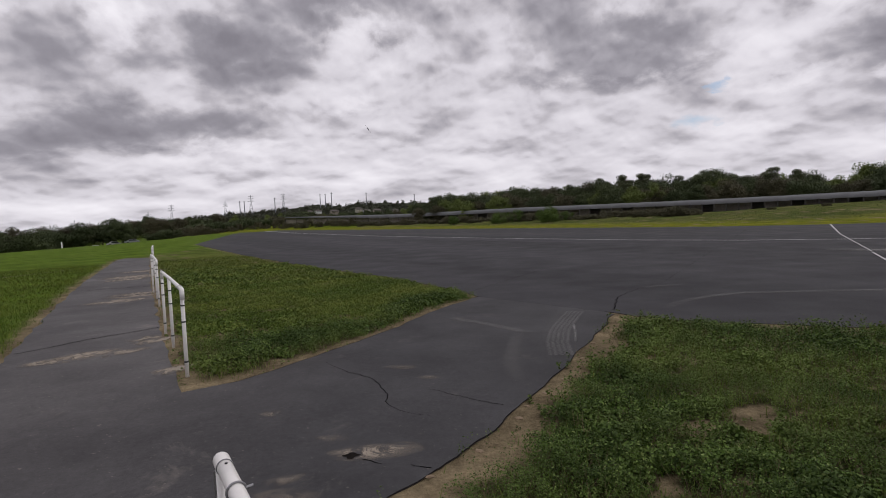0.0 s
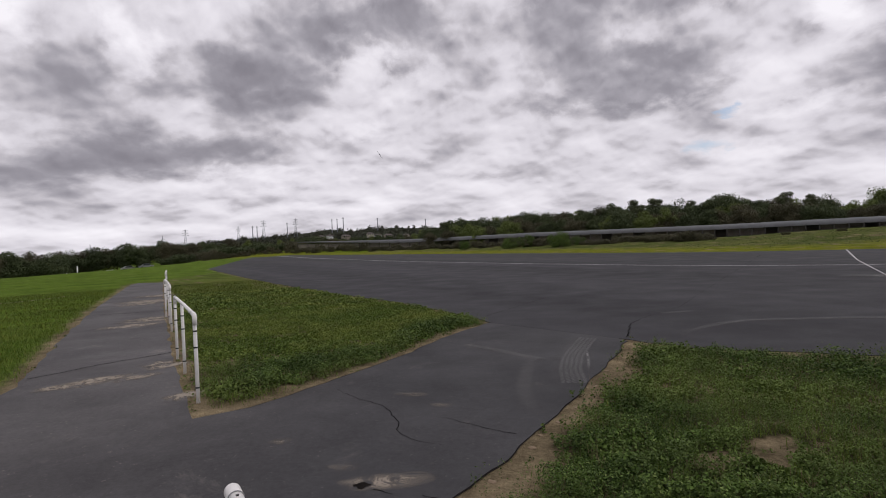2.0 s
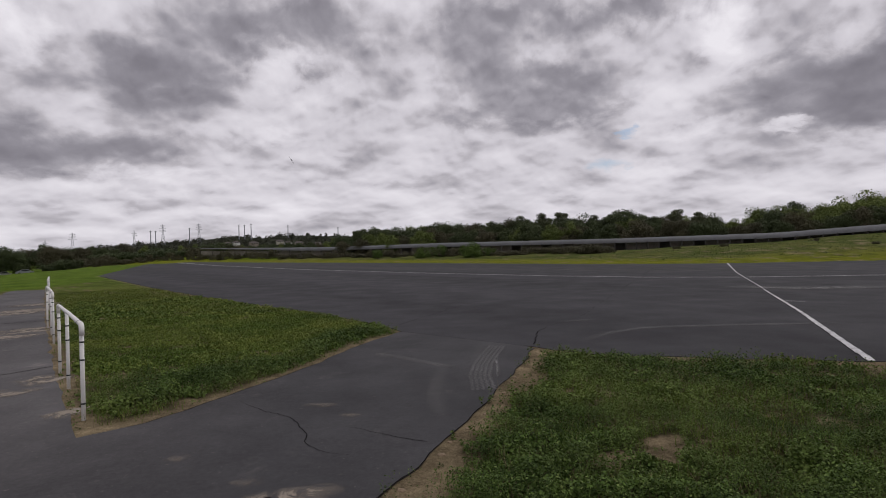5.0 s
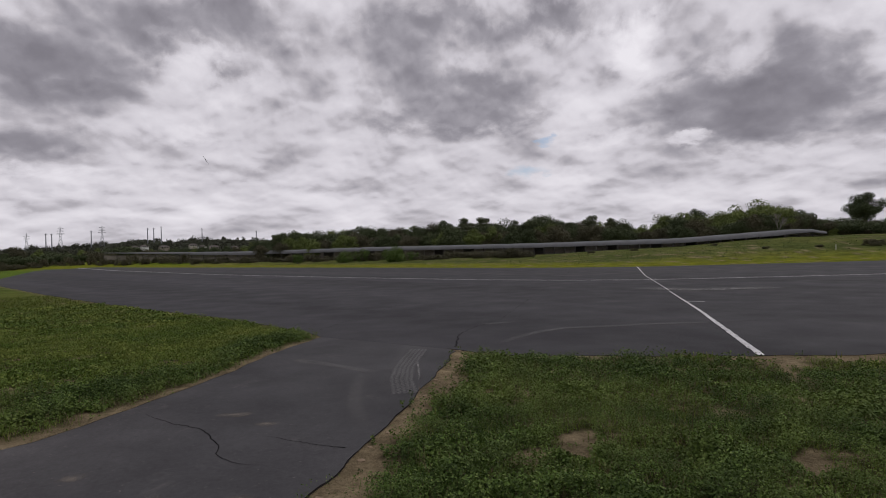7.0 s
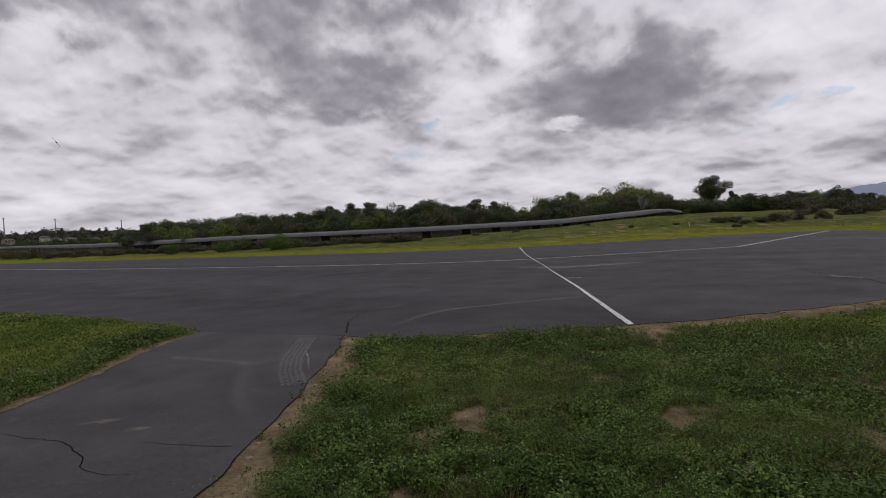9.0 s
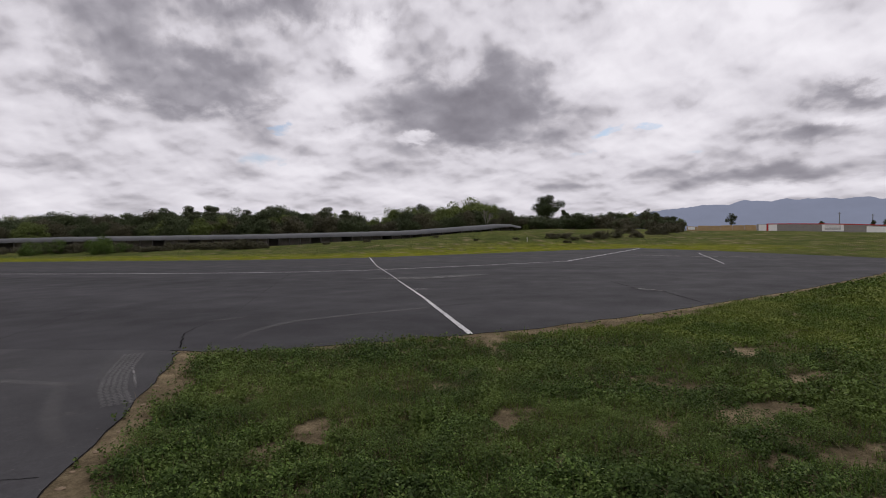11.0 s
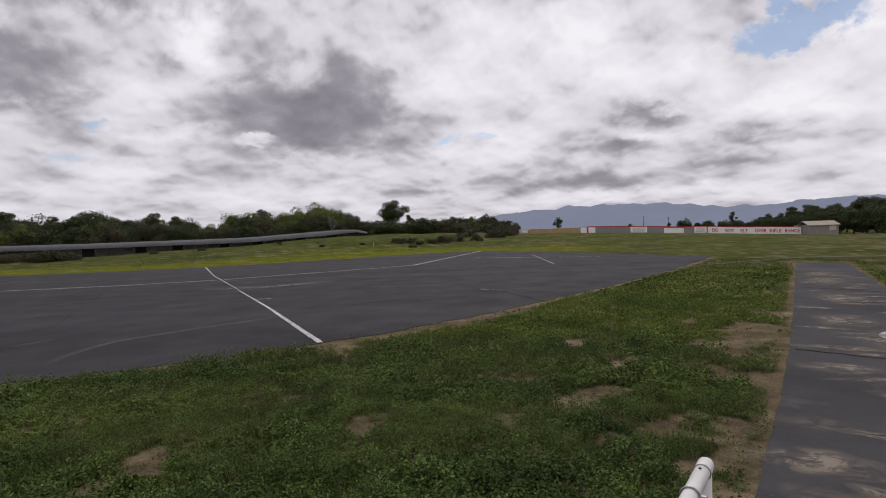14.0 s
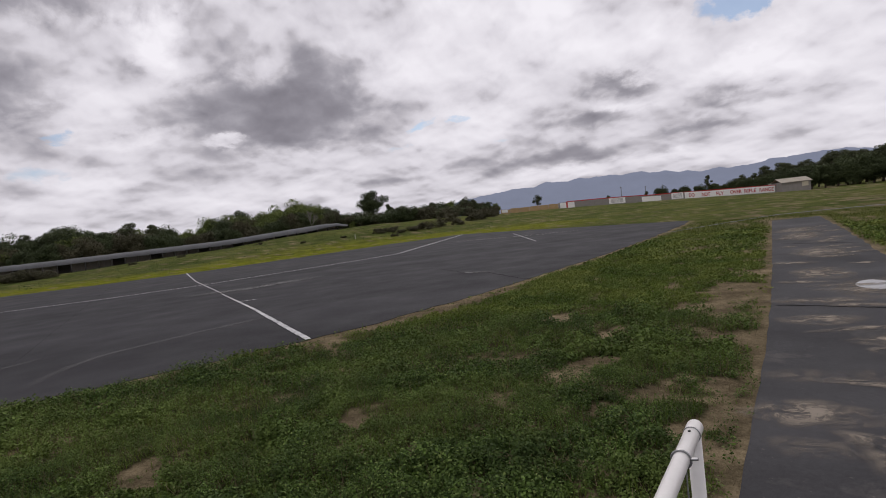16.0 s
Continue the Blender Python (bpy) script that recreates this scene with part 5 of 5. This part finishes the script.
def lettering(word, az0, az1, h0, h1):
    cu = bpy.data.curves.new("word", "FONT")
    cu.body, cu.size, cu.extrude, cu.offset = word, 1.0, 0.02, 0.018
    tmp = new("word", cu)
    bpy.context.view_layer.update()
    me = bpy.data.meshes.new_from_object(tmp.evaluated_get(bpy.context.evaluated_depsgraph_get()))
    bpy.data.objects.remove(tmp)
    co = np.array([v.co[:] for v in me.vertices])
    lo, hi = co.min(0), co.max(0)
    a, b = wall_point(az0), wall_point(az1)
    a, b = a + Vector((0, 0, gz(a.x, a.y))) + WALL_OUT * 0.185, b + Vector((0, 0, gz(b.x, b.y))) + WALL_OUT * 0.185
    for v, c in zip(me.vertices, co):
        u, w = (c[0] - lo[0]) / (hi[0] - lo[0]), (c[1] - lo[1]) / (hi[1] - lo[1])
        v.co = a.lerp(b, u) + Vector((0, 0, h0 + (h1 - h0) * w)) + WALL_OUT * (c[2] * 0.5)
    ob = place_mesh("lettering", me, M_RED, big)
    return ob


for word, x0, x1 in (("DO", 1273, 1284), ("NOT", 1298, 1314), ("FLY", 1326, 1340), ("OVER", 1352, 1373), ("RIFLE", 1378, 1399), ("RANGE", 1405, 1430)):
    lettering(word, -82.15 - (x0 - 1265) * 7.2 / 167, -82.15 - (x1 - 1265) * 7.2 / 167, 0.40, 1.32)

shed = tagged(new("range_shed"), "grey block shed with a pitched tin roof", "shed")
bm = bmesh.new()
box(bm, 0, 7.2, 0, 4.5, -0.6, 2.3)
part("wall", bm, M_BLOCK, shed)
bm = bmesh.new()
for q in (((7.2, 0, 2.3), (7.2, 4.5, 2.3), (7.2, 2.25, 3.15)),):
    a = [bm.verts.new(v) for v in q]
    b = [bm.verts.new((v[0] - 0.15, v[1], v[2])) for v in q]
    bm.faces.new(a)
    bm.faces.new(b[::-1])
    for k in range(3):
        bm.faces.new((a[k], b[k], b[(k + 1) % 3], a[(k + 1) % 3]))
part("gable", bm, M_CREAM, shed, "cream painted gable")
for sgn in (0, 1):
    bm = bmesh.new()
    y0, y1 = (-0.4, 2.25) if sgn == 0 else (4.9, 2.25)
    vs = [bm.verts.new(v) for v in ((-0.3, y0, 2.15), (7.5, y0, 2.15), (7.5, y1, 3.22), (-0.3, y1, 3.22))]
    up = [bm.verts.new(v.co + Vector((0, 0, 0.08))) for v in vs]
    bm.faces.new(vs)
    bm.faces.new(up)
    for k in range(4):
        bm.faces.new((vs[k], vs[(k + 1) % 4], up[(k + 1) % 4], up[k]))
    part("roof", bm, M_TIN, shed, "weathered tin roof")
bm = bmesh.new()
box(bm, 7.2, 7.26, 1.0, 2.8, 0.0, 2.0)
part("end_wall_panel", bm, M_CREAM, shed, "cream end panel")
bm = bmesh.new()
box(bm, 5.0, 6.6, -0.05, 0.0, 0.9, 2.0)
part("notice_board", bm, M_CREAM, shed, "pale board on the wall")
x, y = polar(-89.9, 167)
shed.matrix_basis = pose(x, y, gz(x, y), 0, 0, math.degrees(math.atan2(WALL_DIR.y, WALL_DIR.x)) + 14)
low = tagged(new("low_shed"), "low white shed behind the wall", "shed")
bm = bmesh.new()
box(bm, 0, 3.0, 0, 2.5, -0.8, 2.2, bevel=0.03)
part("wall", bm, M_WHITE, low)
bm = bmesh.new()
box(bm, -0.2, 3.2, -0.2, 2.7, 2.2, 2.36, bevel=0.02)
part("roof", bm, M_TIN, low)
x, y = polar(-88.9, 172)
low.matrix_basis = pose(x, y, gz(x, y), 0, 0, -100)

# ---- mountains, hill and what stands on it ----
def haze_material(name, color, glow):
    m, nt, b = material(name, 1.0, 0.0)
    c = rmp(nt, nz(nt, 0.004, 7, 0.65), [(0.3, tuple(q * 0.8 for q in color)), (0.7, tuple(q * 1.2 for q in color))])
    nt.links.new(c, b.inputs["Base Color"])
    # distance haze is put in as an even emission; nothing here is a lamp
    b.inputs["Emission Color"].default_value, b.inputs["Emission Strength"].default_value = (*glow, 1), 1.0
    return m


def ridge(name, label, prof, d, depth, mat, rough, seed):
    """A range of hills with an uneven crest at a distance."""
    az = np.arange(prof[0][0], prof[-1][0] - 0.01, -0.2)
    s = np.interp(-az, [-p[0] for p in prof], [p[1] for p in prof])
    v, q = [], []
    for i, (a, e) in enumerate(zip(az, s)):
        k = noise.fractal((a * 0.45, seed, 0), 1.0, 2.0, 5) * rough
        top = 1.65 + (e + k) * d
        for j, (f, g) in enumerate(((0.72, 0.0), (0.8, 0.28), (0.88, 0.55), (0.95, 0.82), (1.0, 1.0), (1.1, 0.6))):
            r = d - depth * (1 - f) * 3 + 0.06 * depth * noise.noise((a * 0.8, j * 1.7, seed))
            x, y = polar(a, r)
            v.append((x, y, -12 + (top + 12) * g + (0 < j < 4) * depth * 0.02 * noise.noise((a * 1.1, j * 2.3, seed + 4))))
        if i:
            for j in range(5):
                o = 6 * (i - 1) + j
                q.append((o, o + 6, o + 7, o + 1))
    me = fast_mesh(name, v, q)
    return tagged(place_mesh(name, me, mat), label, "mountain", kind="structure")


# blue air haze of the mountains, carried by their colour and glow
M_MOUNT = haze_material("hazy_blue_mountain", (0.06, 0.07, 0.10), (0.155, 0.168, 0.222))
# weaker haze for the nearer hill, again put in as emission
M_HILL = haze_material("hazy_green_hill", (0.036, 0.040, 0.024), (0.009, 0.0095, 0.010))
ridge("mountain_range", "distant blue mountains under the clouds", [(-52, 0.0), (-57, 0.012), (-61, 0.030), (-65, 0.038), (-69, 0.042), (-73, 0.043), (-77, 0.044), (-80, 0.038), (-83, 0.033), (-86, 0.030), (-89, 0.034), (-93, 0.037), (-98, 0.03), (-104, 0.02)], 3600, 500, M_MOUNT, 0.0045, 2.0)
HILL = [(38, -0.012), (33, -0.006), (29, 0.003), (25, 0.010), (22, 0.016), (18, 0.020), (15, 0.023), (13, 0.027), (10, 0.025), (8, 0.028), (5, 0.026), (2, 0.025), (-2, 0.024), (-8, 0.02), (-16, 0.008)]
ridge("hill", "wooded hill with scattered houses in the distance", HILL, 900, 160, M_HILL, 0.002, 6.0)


def hill_top(az):
    return 1.65 + float(np.interp(-az, [-p[0] for p in HILL], [p[1] for p in HILL])) * 900


rs = np.random.default_rng(33)
n = 1500
haz = 32 - rs.random(n) * 46
hd = 900 - 170 * rs.random(n) ** 1.6
frac = np.clip(1 - (900 - hd) / 300, 0.2, 1)
cz = np.array([-12 + (hill_top(a) + 12) * (f ** 1.3) for a, f in zip(haz, frac)])
cc = np.stack([-np.sin(np.radians(haz)) * hd, np.cos(np.radians(haz)) * hd, cz], 1)
cc[:, 2] += rs.random(n) ** 3 * 5.0 - 1.5
v, q = leaf_cloud(cc, 2.0 + 2.6 * rs.random(n), 46, 0.95, rs, 0.9)
# the woods' leaf colours are paled and greyed to paint in distance haze
tagged(place_mesh("hill_woods", fast_mesh("hill_woods", v, q), leaf_material("hazy_woods", (0.044, 0.047, 0.032), (0.080, 0.082, 0.056), patch=0.01)), "dark hazy woods covering the distant hill", "trees", kind="stuff")

M_HOUSE = [simple("house_" + nm, c, 0.9, 0.1, 0.2) for nm, c in (("cream", (0.42, 0.38, 0.33)), ("white", (0.66, 0.66, 0.66)), ("tan", (0.28, 0.24, 0.20)))]
M_ROOF = simple("tile_roof", (0.09, 0.075, 0.07), 0.9, 0.2, 0.3)
M_PANE = simple("dark_window", (0.03, 0.035, 0.04), 0.2)


def house(az, d, w, h, mat, drop=0.0):
    e = tagged(new("house"), "small pale hillside house with a low tile roof", "house", "houses on the hill")
    bm = bmesh.new()
    box(bm, -w / 2, w / 2, -4, 4, -3, h)
    part("wall", bm, mat, e)
    bm = bmesh.new()
    vs = [bm.verts.new(p) for p in ((-w / 2 - 0.6, -4.6, h), (w / 2 + 0.6, -4.6, h), (w / 2 + 0.6, 4.6, h), (-w / 2 - 0.6, 4.6, h), (-w / 2 + 2, 0, h + 2), (w / 2 - 2, 0, h + 2))]
    for f in ((0, 1, 5, 4), (2, 3, 4, 5), (1, 2, 5), (3, 0, 4), (3, 2, 1, 0)):
        bm.faces.new([vs[k] for k in f])
    part("roof", bm, M_ROOF, e)
    for k in range(3):
        bm = bmesh.new()
        cx = w * (-0.3 + 0.3 * k)
        box(bm, cx - 0.8, cx + 0.8, -4.06, -4.0, 1.0, 2.4)
        part("window", bm, M_PANE, e)
    x, y = polar(az, d)
    e.matrix_basis = pose(x, y, hill_top(az) - drop, 0, 0, az + rng.uniform(-25, 25))
    return e


for i, (a, dr, w) in enumerate(((13.2, 6, 12), (12.4, 5, 10), (10.8, 5, 14), (8.4, 5, 12), (7.6, 8, 10), (6.6, 8, 14), (4.8, 8, 10), (2.6, 12, 10), (0.8, 11, 9), (14.3, 6, 10), (7.0, 16, 10), (3.4, 15, 9))):
    house(a, 800 - dr * 3, w * 0.75, 2.0, M_HOUSE[i % 3], 7.5 + dr * 0.9)

M_LATTICE = simple("galvanised_lattice", (0.22, 0.23, 0.25), 0.7, 0.1, 0.3)


def pylon(az, top_slope, d, arms):
    x, y = polar(az, d)
    z0 = hill_top(az) - 4
    h = 1.65 + top_slope * d - z0
    e = tagged(new("pylon"), "steel lattice pylon on the distant hill", "pylon", "power pylons")
    bm = bmesh.new()
    w = h * 0.10
    for sx in (-1, 1):
        for sy in (-1, 1):
            tube(bm, [(sx * w, sy * w, 0), (sx * w * 0.3, sy * w * 0.3, h * 0.6), (0, 0, h)], 0.28, 4)
    for k in range(5):
        za, zb = h * 0.12 * k, h * 0.12 * (k + 1)
        wa, wb = w * (1 - 0.7 * za / (h * 0.6)), w * (1 - 0.7 * zb / (h * 0.6))
        for s in (-1, 1):
            tube(bm, [(-wa, s * wa, za), (wb, s * wb, zb)], 0.14, 4)
            tube(bm, [(wa, s * wa, za), (-wb, s * wb, zb)], 0.14, 4)
    part("tower", bm, M_LATTICE, e)
    for k in range(arms):
        bm = bmesh.new()
        za = h * (0.68 + 0.12 * k)
        half = h * 0.16 * (1 - 0.12 * k)
        for s in (-1, 1):
            tube(bm, [(0, 0, za + 0.8), (s * half, 0, za)], 0.22, 4)
            tube(bm, [(0, 0, za - 0.8), (s * half, 0, za)], 0.18, 4)
        part("cross_arm", bm, M_LATTICE, e)
    e.matrix_basis = pose(x, y, z0, 0, 0, az)
    return e


for a, s, k in ((27.4, 0.027, 2), (25.5, 0.037, 3), (20.9, 0.040, 2), (18.6, 0.049, 3), (15.6, 0.050, 3), (33.0, 0.018, 2), (37.2, 0.012, 2)):
    pylon(a, s, 860, k)


def mast(az, top_slope, d, label="thin grey mast on the distant hill"):
    x, y = polar(az, d)
    z0 = (hill_top(az) - 4) if d > 500 else gz(x, y) - 0.2
    h = 1.65 + top_slope * d - z0
    e = tagged(new("mast"), label, "mast", "masts")
    bm = bmesh.new()
    r = 0.0009 * d
    tube(bm, [(0, 0, 0), (0, 0, h)], [r, r * 0.6], 6)
    part("pole", bm, M_LATTICE, e)
    bm = bmesh.new()
    tube(bm, [(-h * 0.07, 0, h * 0.93), (h * 0.07, 0, h * 0.93)], r * 0.4, 5)
    part("cross_arm", bm, M_LATTICE, e)
    e.matrix_basis = pose(x, y, z0, 0, 0, az)


for a, s in ((19.6, 0.039), (19.2, 0.039), (16.4, 0.043), (12.1, 0.047), (11.6, 0.047), (11.0, 0.049), (7.6, 0.046), (2.8, 0.041)):
    mast(a, s, 860)
for a, s in ((-78.8, 0.018), (-80.3, 0.017), (-76.6, 0.022)):
    mast(a, s, 240, "wooden utility pole behind the range wall")


# ---- the field on the far side of the path ----
def goal(az, d):
    x, y = polar(az, d)
    e = tagged(new("white_frame"), "white post frame standing in the field", "frame")
    for name, pts, r in (("post", [(0, 0, -0.2), (0, 0, 2.3)], 0.09), ("post", [(-1.6, 0.6, -0.2), (-1.6, 0.6, 1.2)], 0.05), ("crossbar", [(0, 0, 1.1), (-1.6, 0.6, 1.1)], 0.03)):
        bm = bmesh.new()
        tube(bm, pts, r, 10)
        part(name, bm, M_PVC, e, smooth=True)
    e.matrix_basis = pose(x, y, gz(x, y), 0, 0, az)


goal(34.0, 118)
M_CAR = [simple("car_paint_" + n, c, 0.35, 0.04, 1.0) for n, c in (("white", (0.42, 0.42, 0.42)), ("silver", (0.22, 0.23, 0.25)), ("dark", (0.05, 0.05, 0.06)))]
M_TYRE = simple("tyre_rubber", (0.02, 0.02, 0.02), 0.9)


def car(az, d, mat, turn, label):
    e = tagged(new("parked_car"), label, "car", "cars parked under trees")
    bm = bmesh.new()
    prof = [(-2.2, 0.35), (-2.2, 0.85), (-1.5, 0.98), (-0.8, 1.45), (0.9, 1.48), (1.5, 1.0), (2.15, 0.9), (2.2, 0.35)]
    a, b = [bm.verts.new((px_, -0.85, pz)) for px_, pz in prof], [bm.verts.new((px_, 0.85, pz)) for px_, pz in prof]
    bm.faces.new(a)
    bm.faces.new(b[::-1])
    for k in range(len(prof)):
        bm.faces.new((a[k], b[k], b[(k + 1) % 8], a[(k + 1) % 8]))
    part("body", bm, mat, e)
    bm = bmesh.new()
    for s in (-0.86, 0.86):
        vs = [bm.verts.new((px_, s, pz)) for px_, pz in ((-1.15, 1.0), (-0.7, 1.38), (0.8, 1.4), (1.2, 1.02))]
        bm.faces.new(vs)
    part("side_windows", bm, M_PANE, e)
    for sx in (-1.35, 1.35):
        for sy in (-0.8, 0.8):
            bm = bmesh.new()
            bmesh.ops.create_cone(bm, cap_ends=True, segments=14, radius1=0.33, radius2=0.33, depth=0.2, matrix=pose(sx, sy, 0.33, 90))
            part("wheel", bm, M_TYRE, e)
    x, y = polar(az, d)
    e.matrix_basis = pose(x, y, gz(x, y), 0, 0, turn)


for i, (a, m, t) in enumerate(((38.0, 0, 10), (37.0, 0, 5), (35.9, 1, 8), (33.2, 2, 12), (31.6, 0, 5), (30.2, 0, 8), (28.8, 1, 4))):
    car(a, 206 + (i % 3) * 3, M_CAR[m], t + a, ("white", "silver", "dark")[m] + " car parked in the shade under trees")
bm = bmesh.new()
tube(bm, [(0, 0, -0.2), (0, 0, 0.45), (0, 0, 0.5)], [0.022, 0.022, 0.012], 8)
stake = tagged(part("marker_stake", bm, M_PVC), "small white marker stake in the far grass", "stake")
x, y = polar(-50.1, 70)
stake.matrix_basis = pose(x, y, gz(x, y))

# ---- model aircraft in the air ----
M_PLANE = simple("dark_model_paint", (0.03, 0.03, 0.035), 0.5)
plane = tagged(new("model_airplane"), "small dark model airplane banking in flight", "airplane")
bm = bmesh.new()
tube(bm, [(0, 0.62, 0), (0, 0.5, 0), (0, 0.1, 0.01), (0, -0.45, 0), (0, -0.6, 0)], [0.02, 0.06, 0.07, 0.035, 0.02], 10)
part("fuselage", bm, M_PLANE, plane, smooth=True)
for name, pts in (("wing", ((-0.75, 0.06), (-0.72, 0.2), (0, 0.3), (0.72, 0.2), (0.75, 0.06), (0, 0.0))), ("tailplane", ((-0.25, -0.52), (0, -0.42), (0.25, -0.52), (0.2, -0.6), (-0.2, -0.6)))):
    bm = bmesh.new()
    lo = [bm.verts.new((a, b, -0.012)) for a, b in pts]
    hi = [bm.verts.new((a, b, 0.012)) for a, b in pts]
    bm.faces.new(lo)
    bm.faces.new(hi)
    for k in range(len(pts)):
        bm.faces.new((lo[k], lo[(k + 1) % len(pts)], hi[(k + 1) % len(pts)], hi[k]))
    part(name, bm, M_PLANE, plane)
bm = bmesh.new()
box(bm, -0.01, 0.01, -0.6, -0.45, 0, 0.2)
part("fin", bm, M_PLANE, plane)
x, y = polar(7.1, 85)
plane.matrix_basis = pose(x, y, 1.65 + 0.1564 * 85, 35, 50, 40)
plane.scale = (0.9, 0.9, 0.9)
